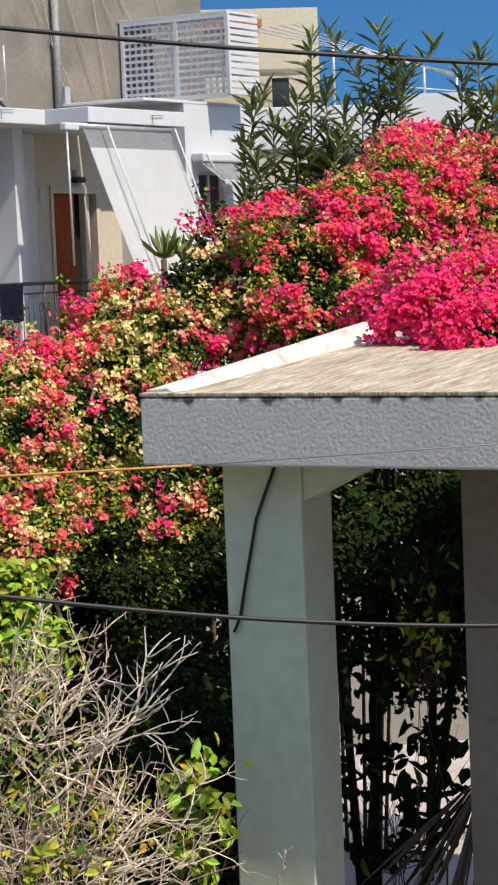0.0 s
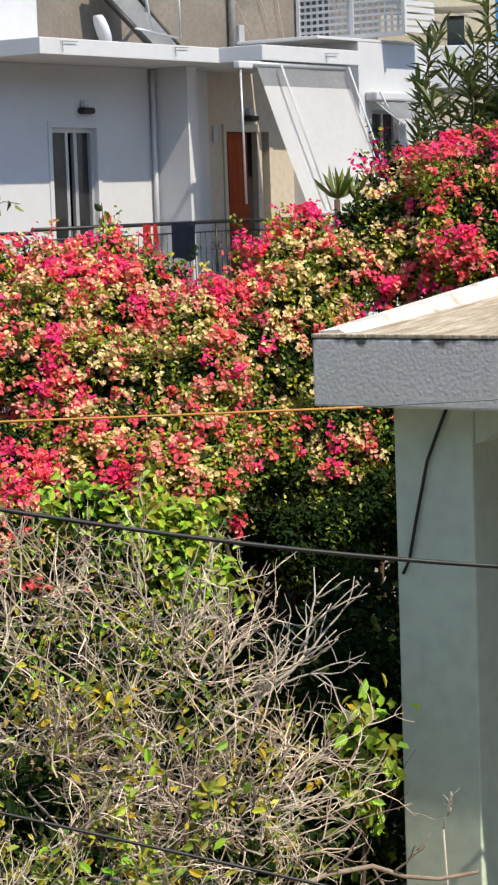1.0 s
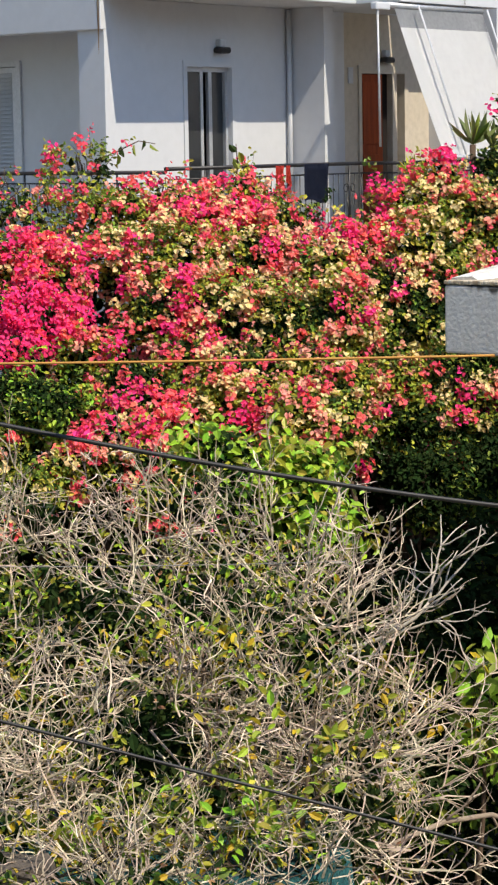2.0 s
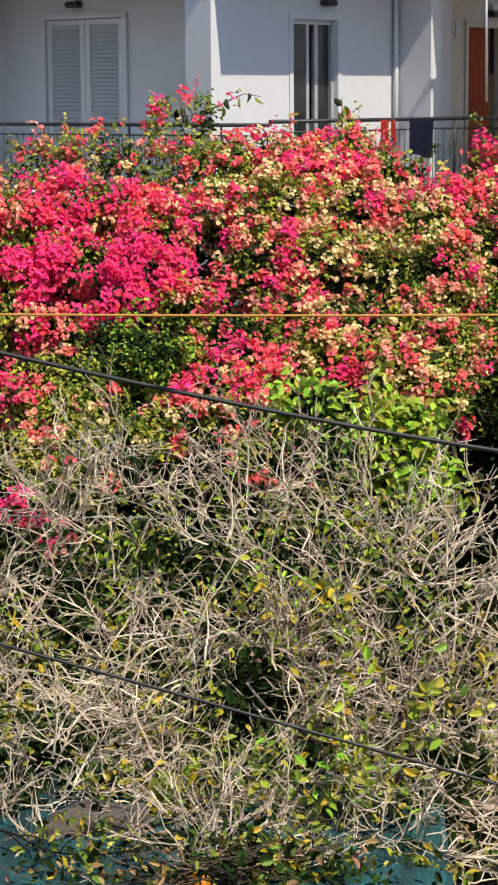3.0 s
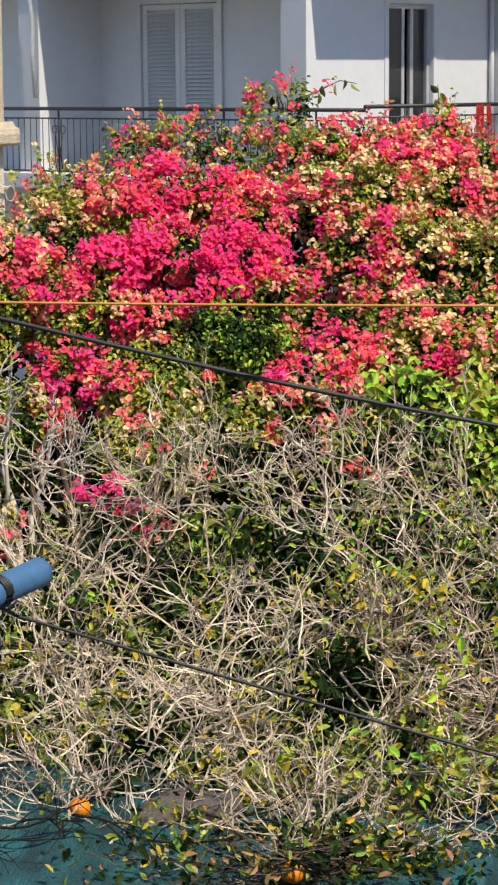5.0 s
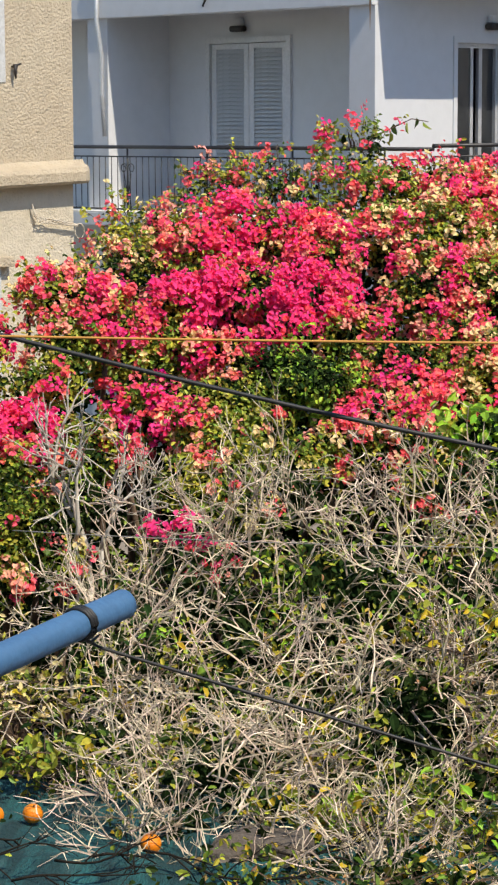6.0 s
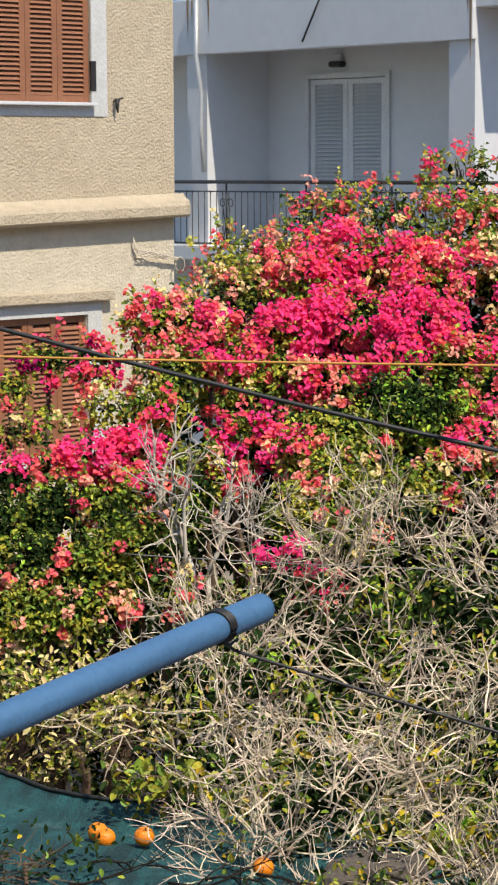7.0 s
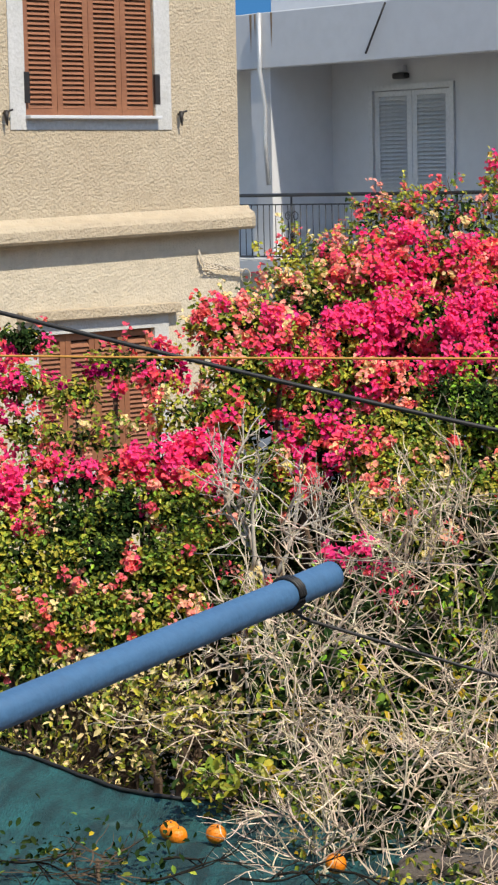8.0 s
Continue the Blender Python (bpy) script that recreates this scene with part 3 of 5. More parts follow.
part("door_frame", boxes((5.53, 5.60, -0.03, 0.1, 3.26, 5.58), (6.71, 6.81, -0.03, 0.1, 3.26, 5.58), (5.60, 6.71, -0.03, 0.1, 5.47, 5.58), (6.43, 6.55, 0.0, 0.1, 3.26, 5.47)), BEIGE, house)
# black sheets in place of the shade in the hall and end room
part("hall_shade_sheet", boxes((5.7, 6.79, 0.3, 0.34, 3.26, 5.55)), DARK, house)
part("hall_shade_sheet", boxes((7.7, 8.55, -0.9, -0.86, 4.5, 5.8)), DARK, house)
wf = part("window_frame", boxes((7.75, 7.8, -1.15, -1.08, 4.6, 5.75), (8.45, 8.5, -1.15, -1.08, 4.6, 5.75), (8.1, 8.15, -1.15, -1.08, 4.6, 5.75), (7.8, 8.45, -1.15, -1.08, 5.7, 5.75)), ALU, house)
part("pane", boxes((7.8, 8.45, -1.12, -1.11, 4.6, 5.7)), GLASSY, wf)
# shuttered balcony door in the recess
part("shutter_frame", swap(boxes((2.54, 2.617, 1.16, 1.25, 3.25, 5.66), (4.103, 4.18, 1.16, 1.25, 3.25, 5.66), (2.617, 4.103, 1.16, 1.25, 5.585, 5.66))), GREY_SHUTTER, house)
slatted(2.63, 3.355, 1.2, 3.28, 5.57, GREY_SHUTTER, house, 0.055, 0.04, 0.09, True)
slatted(3.365, 4.09, 1.2, 3.28, 5.57, GREY_SHUTTER, house, 0.055, 0.04, 0.09, True)


def bulkhead(m):
    lamp = empty("wall_lamp", m, "dark bulkhead wall lamp", "lamp", "wall lamps of the white house")
    part("backplate", boxes((-0.06, 0.06, -0.09, 0, -0.012, 0.09), bevel=0.02), WHITE, lamp)
    bm3 = boxes((-0.12, 0.12, -0.14, -0.003, -0.1, -0.015), bevel=0.03)
    part("hood", bm3, DARK, lamp)
    return lamp


lamp0 = bulkhead(HOUSE @ pose(2.3, 0, 5.78))
copy_thing(lamp0, HOUSE @ pose(6.2, 0, 5.72))
copy_thing(lamp0, HOUSE @ pose(1.2, 3.5, 5.83, 0, 0, -90))
part("meter_plate", boxes((5.28, 5.4, -0.02, -0.003, 5.32, 5.55), bevel=0.004), ALU, house)
part("downpipe", tube([(3.8, -0.06, 3.25), (3.8, -0.06, 6.3)], 0.035), WHITE, house)
part("cable", tube([(-0.1, 5.05, 6.7), (-0.1, 5.06, 5.9), (-0.08, 4.98, 5.4), (-0.08, 4.99, 4.9), (-0.08, 4.94, 4.3)], 0.032), ALU, house, "grey flexible conduit on the pillar")
part("parapet_strut", tube([(-0.12, 2.55, 6.66), (-0.1, 2.95, 6.02)], 0.014), DARK, house)

def hook(a, b0, z):
    bm9 = tube([(a, b0, z), (a, b0 - 0.03, z), (a, b0 - 0.035, z - 0.13)], 0.006, 5)
    tube([(a, b0 - 0.03, z), (a + 0.3, b0 - 0.03, z + 0.005)], 0.006, 5, bm=bm9)
    part("slab_hook", bm9, GREYWIRE, house)


hook(2.76, -1.2, 6.5)
hook(0.4, -1.2, 6.49)
hook(5.36, -1.9, 6.46)
part("vent_pipe", tube([(6.28, 0.27, 6.5), (6.28, 0.27, 8.4)], 0.055), GREYWIRE, house, "grey vent pipe on the upper wall")
part("meter_box", boxes((6.36, 6.5, 0.2, 0.347, 6.75, 7.05), bevel=0.01), ALU, house)
for k in range(7):
    a0, a1 = 5.5 + 0.6 * k + rng.normal() * 0.3, 6.6 + 0.55 * k + rng.normal() * 0.6
    z1_ = 6.85 + abs(rng.normal()) * 0.35
    slack = rng.uniform(0.05, 0.5)
    part("aerial_wire", tube([Vector((a0, 0.31, 8.7)).lerp(Vector((a1, 0.28, z1_)), t / 8) - Vector((0, 0, slack * 2 * (t / 8) * (1 - t / 8))) for t in range(9)], 0.007, 5), BEIGE, house, "loose pale aerial wire")
heater = empty("solar_water_heater", HOUSE, "roof solar water heater with a slanted dark collector and grey tank", "water heater")


def slanted(name, p0, p1, p2, p3, thick, mat, parent, label=""):
    """A board between four corners given in order, thickened downward."""
    bm9 = bmesh.new()
    f9 = bm9.faces.new([bm9.verts.new(q) for q in (p0, p1, p2, p3)])
    bmesh.ops.solidify(bm9, geom=[f9], thickness=thick)
    return part(name, bm9, mat, parent, label)


LOW0, LOW1, TOP1, TOP0 = (Vector(q) for q in ((2.85, -0.75, 6.56), (3.52, -0.75, 6.56), (3.62, 0.12, 7.39), (2.77, 0.12, 7.44)))
slanted("collector_glass", LOW0, LOW1, TOP1, TOP0, 0.03, GREYCLOTH_AND_SHADE, heater, "grey-blue collector pane")
part("collector_edge", tube([LOW0, TOP0], 0.045, 6), DARK, heater)
part("collector_edge", tube([LOW1, TOP1], 0.03, 6), DARK, heater)
part("collector_edge", tube([TOP0, TOP1], 0.03, 6), DARK, heater)
part("tank", tube([(2.93, 0.02, 7.82), (4.18, 0.02, 7.82)], 0.21, 20), ALU, heater, "grey metal water tank")
part("inlet_pipe", tube([(4.18, -0.2, 7.79), (4.18, -0.22, 7.62), (3.83, -0.22, 7.60), (3.56, -0.22, 7.39), (3.48, -0.22, 6.99)], 0.022, 6), WHITE, heater, "white insulated pipe")
part("stand_leg", tube([(2.57, -0.9, 7.27), (2.73, -0.9, 6.69)], 0.016, 6), ALU, heater)
part("stand_leg", tube([(3.33, -0.9, 7.39), (3.34, -0.9, 6.66)], 0.016, 6), ALU, heater)
part("stand_leg", tube([(2.34, -0.9, 6.75), (3.28, -0.9, 6.66)], 0.016, 6), ALU, heater)
part("dish", tube([(2.35, -0.3, 6.75), (2.42, -0.36, 6.78)], 0.22, 20, 0.20), WHITE, house, "pale satellite dish on the upper balcony")
part("upper_block", boxes((0.2, 1.8, 0.3, 0.8, 6.5, 8.6)), WHITE, house)


def hung_cloth(a0, a1, b0, z0, z1, mat, label):
    bm9 = bmesh.new()
    rows_ = []
    for i in range(9):
        a = a0 + (a1 - a0) * i / 8
        col = []
        for j in range(7):
            k = j / 6
            col.append(bm9.verts.new((a + 0.02 * k * math.sin(i * 2.1), b0 - 0.035 + 0.025 * math.sin(i * 1.7) * k, z1 + (z0 - z1) * k + 0.03 * k * math.sin(i * 0.9))))
        rows_.append(col)
    for i in range(8):
        for j in range(6):
            bm9.faces.new((rows_[i][j], rows_[i + 1][j], rows_[i + 1][j + 1], rows_[i][j + 1])).smooth = True
    bmesh.ops.solidify(bm9, geom=bm9.faces[:], thickness=0.008)
    ob = part("hung_garment", bm9, mat)
    ob.matrix_world = HOUSE
    return tagged(ob, label, "laundry", "laundry on the railing")


hung_cloth(1.78, 1.96, -1.28, 3.85, 4.2, SCARLET, "red garment hung over the black railing")
hung_cloth(2.0, 2.1, -1.28, 3.95, 4.2, SCARLET, "small red garment hung over the railing")
hung_cloth(2.4, 2.95, -1.28, 3.72, 4.21, NAVY, "dark navy garment hung over the black railing")

# railings
def railing(p, q, z0, z1, parent, step=0.125, ornament=1.55):
    p, q = Vector(p), Vector(q)
    length = (q - p).length
    d = (q - p) / length
    up = Vector((0, 0, 1))
    rail = part("railing", tube([p + up * z1, q + up * z1], 0.025), IRON, parent, "black wrought-iron railing")
    part("lower_rail", tube([p + up * (z1 - 0.13), q + up * (z1 - 0.13)], 0.010), IRON, rail)
    part("bottom_rail", tube([p + up * (z0 + 0.06), q + up * (z0 + 0.06)], 0.012), IRON, rail)
    bal = None
    n = int(length / step)
    for i in range(n + 1):
        at = p + d * (i * step)
        if bal is None:
            ob = part("baluster", tube([(0, 0, z0 + 0.06), (0, 0, z1 - 0.13)], 0.0065, 6), IRON, rail)
            bal = ob.data
        else:
            ob = new("baluster", bal)
            ob.parent = rail
        ob.location = (at.x, at.y, 0)
    k = 0
    s = ornament * 0.5
    while s < length:
        at = p + d * s
        part("post", tube([at + up * z0, at + up * z1], 0.014, 6), IRON, rail)
        bm4 = bmesh.new()
        for sgn in (-1, 1):
            pts = []
            for j in range(15):
                tt = j / 14
                ang = tt * math.tau * 1.2
                rr = 0.07 * (1 - 0.55 * tt)
                pts.append(at + d * sgn * (0.075 - rr * math.cos(ang)) + up * (z0 + 0.62 + rr * math.sin(ang)))
            tube(pts, 0.007, 5, bm=bm4)
            tube([at + d * sgn * 0.07 + up * (z0 + 0.55), at + d * sgn * 0.02 + up * (z0 + 0.3), at + d * sgn * 0.07 + up * (z0 + 0.08)], 0.007, 5, bm=bm4)
        part("scroll", bm4, IRON, rail)
        s += ornament
    return rail


railing((-0.36, -1.25, 0), (-0.36, 7.9, 0), 3.25, 4.16, house)
railing((-0.36, -1.25, 0), (3.8, -1.25, 0), 3.25, 4.2, house)
railing((3.8, -1.25, 0), (3.8, -1.93, 0), 3.25, 4.2, house)
railing((3.8, -1.93, 0), (7.4, -1.93, 0), 3.25, 4.2, house)

# awning hung from the slab
awning = empty("awning", HOUSE, "white canvas drop awning with thin metal arms", "awning")
bm = bmesh.new()
grid = []
for i in range(9):
    row = []
    for j in range(9):
        a = 3.72 + 2.2 * i / 8
        k = j / 8
        row.append(bm.verts.new((a, -1.86 - 0.78 * k + 0.02 * math.sin(i * 1.3) * k, 6.24 - 1.95 * k - 0.04 * math.sin(k * math.pi))))
    grid.append(row)
for i in range(8):
    for j in range(8):
        f = bm.faces.new((grid[i][j], grid[i + 1][j], grid[i + 1][j + 1], grid[i][j + 1]))
        # top row goes grey: the slab's shade put into the white canvas
        f.material_index = 1 if j < 1 else 0
bmesh.ops.solidify(bm, geom=bm.faces[:], thickness=0.006)
part("canvas", bm, [CLOTH, GREYCLOTH_AND_SHADE], awning)
part("roller", tube([(3.55, -1.84, 6.27), (5.95, -1.84, 6.27)], 0.045), ALU, awning)
for a in (4.12, 5.86):
    part("arm", tube([(a, -1.98, 6.28), (a, -2.72, 4.3)], 0.014), WHITE, awning)
part("front_bar", tube([(3.7, -2.66, 4.27), (5.95, -2.66, 4.27)], 0.02), WHITE, awning)
part("crank_rod", tube([(3.30, -1.88, 6.2), (3.31, -1.9, 4.42)], 0.016), ALU, awning)
part("crank_head", boxes((3.22, 3.55, -1.92, -1.82, 6.2, 6.30), bevel=0.02), WHITE, awning)

# small window awning with scalloped edge
hood = empty("window_awning", HOUSE, "small grey window awning with a scalloped white edge", "awning")
part("cassette", boxes((7.55, 8.75, -1.42, -1.21, 5.88, 6.02), bevel=0.03), WHITE, hood)
bm = bmesh.new()
top = [bm.verts.new((7.6 + 1.1 * i / 40, -1.4, 5.86)) for i in range(41)]
mid = [bm.verts.new((7.6 + 1.1 * i / 40, -1.75, 5.6)) for i in range(41)]
low = [bm.verts.new((7.6 + 1.1 * i / 40, -1.76, 5.5 + 0.04 * abs(math.sin(i * math.pi / 5)))) for i in range(41)]
for i in range(40):
    bm.faces.new((top[i], top[i + 1], mid[i + 1], mid[i]))
    bm.faces.new((mid[i], mid[i + 1], low[i + 1], low[i])).material_index = 1
bmesh.ops.solidify(bm, geom=bm.faces[:], thickness=0.006)
part("canvas", bm, [GREYCLOTH_AND_SHADE, CLOTH], hood)
for a in (7.6, 8.7):
    part("arm", tube([(a, -1.25, 5.95), (a, -1.76, 5.56)], 0.012), WHITE, hood)
part("stay_rod", tube([(7.5, -1.5, 6.0), (8.6, -1.5, 4.9)], 0.016), WHITE, hood)

# lattice cage on the upper storey
cage = empty("lattice_enclosure", HOUSE @ pose(0.42, 0, 0), "white lattice and louvre enclosure on the upper storey", "enclosure")
part("cage_frame", boxes((7.66, 7.72, -1.62, -1.56, 6.85, 8.1), (7.66, 7.72, 0.25, 0.31, 6.85, 8.15), (7.66, 7.72, -1.56, 0.25, 8.04, 8.1), (7.66, 7.72, -1.56, 0.25, 6.85, 6.92), (7.66, 7.72, -0.72, -0.65, 6.92, 8.04)), WHITE, cage)
for i in range(11):
    part("lattice_strip", boxes((7.675, 7.695, -1.56, 0.25, 6.97 + 0.1 * i, 7.01 + 0.1 * i)), WHITE, cage)
for i in range(16):
    part("lattice_strip", boxes((7.700, 7.715, -1.5 + 0.11 * i, -1.46 + 0.11 * i, 6.92, 8.04)), WHITE, cage)
for i in range(12):
    part("louvre", boxes((7.725, 8.6, -1.6, -1.57, 6.9 + 0.1 * i, 6.97 + 0.1 * i)), WHITE, cage)
part("cage_roof", boxes((7.66, 8.6, -1.6, 0.35, 8.103, 8.14)), WHITE, cage)

# ---- houses behind ----
FAR = pose(0, 46, 0)
far_house = empty("far_house", FAR, "cream and white house with roof terraces behind the garden", "house")
part("wall", boxes((4.5, 8.22, 0, 4, 0, 9.45)), CREAM_TRIM, far_house, "cream upper storey")
part("roof_edge", boxes((4.5, 7.0, -0.45, -0.003, 9.05, 9.2)), TERRACOTTA, far_house, "terracotta eave")
part("wall", boxes((5.5, 9.4, -3, -0.46, 0, 6.45)), BEIGE, far_house)
part("terrace", boxes((5.5, 9.3, -3.1, -0.46, 6.45, 7.25), bevel=0.02), WHITE, far_house, "white terrace parapet")
part("wall", boxes((9.3, 11.0, -3.2, 3, 0, 7.42)), WHITE, far_house)
part("awning_roof", boxes((5.5, 7.9, -2.2, -0.46, 8.05, 8.09)), CREAM_TRIM, far_house, "pale terrace canopy")
part("window", boxes((7.5, 8.4, -3.03, -3.003, 5.3, 6.3)), GLASSY, far_house)
part("window", boxes((7.15, 7.5, -0.49, -0.463, 7.3, 8.0)), GLASSY, far_house)
for x_ in (8.35, 10.2, 10.87):
    part("frame_post", tube([(x_, -0.9, 7.2), (x_, -0.9, 8.86 - 0.35 * (x_ - 8.0) * 0.98)], 0.03, 6), ALU, far_house)
for k in range(5):
    part("frame_bar", tube([(6.6 + 0.25 * k, -0.9 + 0.1 * k, 8.95 + 0.03 * k), (10.9, -0.9 + 0.1 * k, 7.96 - 0.01 * k)], 0.011, 6), ALU, far_house)
part("frame_bar", tube([(9.5, -0.9, 7.75), (10.9, -0.9, 7.6)], 0.016, 6), ALU, far_house)

# ---- cream house ----
CREAM_AT = pose(-4.704, 25.0, 0, 0, 0, 52)
cream = empty("cream_house", CREAM_AT, "cream roughcast house with brown shutters and a ledge", "house")
part("wall", pierced(-9, 0, 0, 0.3, 3.9, 9.5, [(-2.92, -1.19, 5.06, 6.75)]), CREAM, cream)
part("wall", pierced(-9, 0, 0.02, 0.3, 0, 3.9, [(-2.85, -1.28, 1.3, 2.8)]), CREAM_LOW, cream, "paler cream lower wall")
part("wall", boxes((-0.3, -0.003, 0.3, 2.6, 0, 9.5), (-9, -0.3, 2.4, 2.6, 0, 9.5)), CREAM, cream)
bm = bmesh.new()
prof = [(-0.003, 4.13), (-0.06, 4.08), (-0.17, 4.05), (-0.20, 4.0), (-0.20, 3.9), (-0.17, 3.87), (-0.003, 3.87)]
ends = []
for a in (-9.0, -6, -3.2, -1.5, 0.0, 0.13):
    ends.append([bm.verts.new((a, b * (1 if a < 0.1 else 0.6), z - 0.04 + 0.025 * a)) for b, z in prof])
for e0, e1 in zip(ends, ends[1:]):
    for i in range(len(prof) - 1):
        bm.faces.new((e0[i], e0[i + 1], e1[i + 1], e1[i]))
bm.faces.new(ends[-1])
part("ledge", bm, CREAM, cream, "cream projecting ledge between the storeys")
part("window_surround", pierced(-3.12, -0.97, -0.012, 0.05, 4.93, 6.9, [(-2.923, -1.187, 5.057, 6.753)]), ROUGH_WHITE, cream)
part("window_sill", boxes((-2.93, -1.17, -0.10, 0.1, 5.04, 5.075), bevel=0.006), WHITE, cream)
# black sheets make the darkness of the rooms behind both shutters
part("room_shade_sheet", boxes((-2.95, -1.1, 0.25, 0.28, 5.0, 6.8)), DARK, cream)
part("room_shade_sheet", boxes((-2.9, -1.2, 0.25, 0.28, 1.2, 2.85)), DARK, cream)
for i in range(4):
    x0 = -2.91 + 0.43 * i
    slatted(x0, x0 + 0.425, 0.03, 5.08, 6.74, SHUTTER, cream, 0.05, 0.035, 0.07)
for i in range(4):
    x0 = -2.84 + 0.39 * i
    slatted(x0, x0 + 0.385, 0.06, 1.32, 2.79, SHUTTER, cream, 0.05, 0.035, 0.07)
part("lintel", boxes((-3.1, -0.96, -0.1, 0.018, 2.95, 3.06), bevel=0.012), CREAM, cream)
part("window_surround", pierced(-3.05, -1.08, -0.005, 0.05, 1.1, 2.948, [(-2.853, -1.277, 1.3, 2.8)]), ROUGH_WHITE, cream)
hinge = boxes((-0.035, 0.035, -0.04, -0.003, -0.16, 0.16), bevel=0.006)
for a in (-2.9, -1.16):
    ob = part("shutter_hinge", hinge.copy(), DARK, cream)
    ob.location = (a, 0.02, 5.36)
hinge.free()


def shutter_catch(parent, a):
    bm5 = tube([(a, -0.003, 5.1), (a, -0.09, 5.1)], 0.012, 6)
    tube([(a, -0.06, 5.12), (a - 0.012, -0.07, 5.05), (a, -0.065, 4.97)], 0.03, 6, 0.008, bm5)
    tube([(a, -0.06, 5.11), (a + 0.07, -0.07, 5.13)], 0.012, 6, bm=bm5)
    part("shutter_catch", bm5, DARK, parent)


for k in range(5):
    ph = k * 1.3
    line = [(-0.64 + 0.012 * k, -0.03, 3.62 - 0.03 * k), (-0.63 + 0.015 * k, -0.04, 3.50)]
    line += [(-0.6 + 0.055 * t, -0.05 - 0.004 * k, 3.45 - 0.008 * t + 0.035 * math.sin(t * 0.75 + ph) * (1 - t / 16)) for t in range(12)]
    part("cord", tube(line, 0.006, 5), BEIGE, cream, "pale cord slung from a wall hook")
part("cord_loop", tube([(0.0 + 0.07 * math.cos(t * 0.6), -0.08, 3.30 + 0.085 * math.sin(t * 0.6)) for t in range(12)], 0.007, 5), BEIGE, cream, "loop of pale cord at the house corner")
shutter_catch(cream, -0.87)
shutter_catch(cream, -3.2)

# ---- concrete canopy ----
CANOPY = pose(1.033, 10.9, 0, 0, 0, 52)
canopy = empty("concrete_canopy", CANOPY, "grey concrete canopy on a mint green pillar", "canopy")
RISE = 0.07
bm = boxes((0, 0.22, -5, 0, 3.47, 3.80), bevel=0.012)
part("front_beam", bm, CONCRETE, canopy, "rough grey front beam with dark run marks")
bm = bmesh.new()
corners = [(0.03, -5), (0.03, -0.02), (2.6, -0.02), (2.6, -5)]
lowv = [bm.verts.new((a, b, 3.62 + RISE * a)) for a, b in corners]
topv = [bm.verts.new((a, b, 3.81 + RISE * a)) for a, b in corners]
bm.faces.new(lowv)
bm.faces.new(topv[::-1])
for i in range(4):
    bm.faces.new((lowv[i], topv[i], topv[(i + 1) % 4], lowv[(i + 1) % 4]))
part("roof_slab", bm, ROOFTOP, canopy, "flaking beige roof coating")
bm = bmesh.new()
sec = [(-0.003, 3.6), (-0.003, 3.86), (-0.12, 3.87), (-0.2, 3.80)]
e0 = [bm.verts.new((0.06, b, z - 0.03 * (i in (1, 2)))) for i, (b, z) in enumerate(sec)]
e1 = [bm.verts.new((2.4, b, z + RISE * 2.4 + 0.03 * (i in (1, 2)))) for i, (b, z) in enumerate(sec)]
for i in range(4):
    bm.faces.new((e0[i], e0[(i + 1) % 4], e1[(i + 1) % 4], e1[i]))
bm.faces.new(e0)
bm.faces.new(e1[::-1])
bmesh.ops.recalc_face_normals(bm, faces=bm.faces[:])
lip = boxes((-0.001, 0.16, -5, 0.004, 3.802, 3.822), bevel=0.005)
part("roof_lip", lip, ROOFTOP, canopy, "beige weathered drip edge")
# hidden extension of the roof, added to keep sun off the hedge below
part("added_shading_slab", boxes((2.603, 5.0, -5, -0.8, 3.75, 3.92)), ROOFTOP, canopy)
part("upstand", bm, UPSTAND, canopy, "chalky white upstand along the roof edge")
part("pillar", boxes((0.25, 0.560, -0.735, -0.300, 0, 3.61), bevel=0.008), MINT, canopy, "mint green rendered pillar")
bm = bmesh.new()
tri = [(-0.738, 3.28), (-0.738, 3.47), (-1.130, 3.47)]
fr = [bm.verts.new((0.27, b, z)) for b, z in tri]
bk = [bm.verts.new((0.44, b, z)) for b, z in tri]
bm.faces.new(fr)
bm.faces.new(bk[::-1])
for i in range(3):
    bm.faces.new((fr[i], bk[i], bk[(i + 1) % 3], fr[(i + 1) % 3]))
bmesh.ops.recalc_face_normals(bm, faces=bm.faces[:])
part("haunch", bm, MINT, canopy)
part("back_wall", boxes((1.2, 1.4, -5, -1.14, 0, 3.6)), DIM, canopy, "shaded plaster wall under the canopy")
part("hanging_cable", tube([(0.235, -0.610, 3.460), (0.235, -0.550, 3.330), (0.235, -0.490, 3.190), (0.235, -0.450, 3.020), (0.235, -0.410, 2.850), (0.235, -0.380, 2.710), (0.235, -0.340, 2.630)], 0.0085), BLACKWIRE, canopy, "black cable loop")
part("side_drip", boxes((0.25, 0.5, 0.0, 0.1, 3.62, 3.70), bevel=0.01), UPSTAND, canopy)

# ---- wires, pipe, net ----
def cable(name, pts, r, mat, label):
    return tagged(part(name, tube(pts, r, 6), mat), label, "cable", kind="")


cable("rope", sag((-4.5, 9.6, 3.64), (4.5, 9.6, 3.63), 0.06)[:16], 0.006, YELLOWWIRE, "taut faded orange rope across the garden")
cable("wire", sag((-4.5, 9.6, 3.64), (4.5, 9.6, 3.63), 0.06)[15:16] + [Vector((2.48, 9.6, 3.60)), Vector((4.5, 9.6, 3.68))], 0.003, GREYWIRE, "thin grey wire knotted to the orange rope")
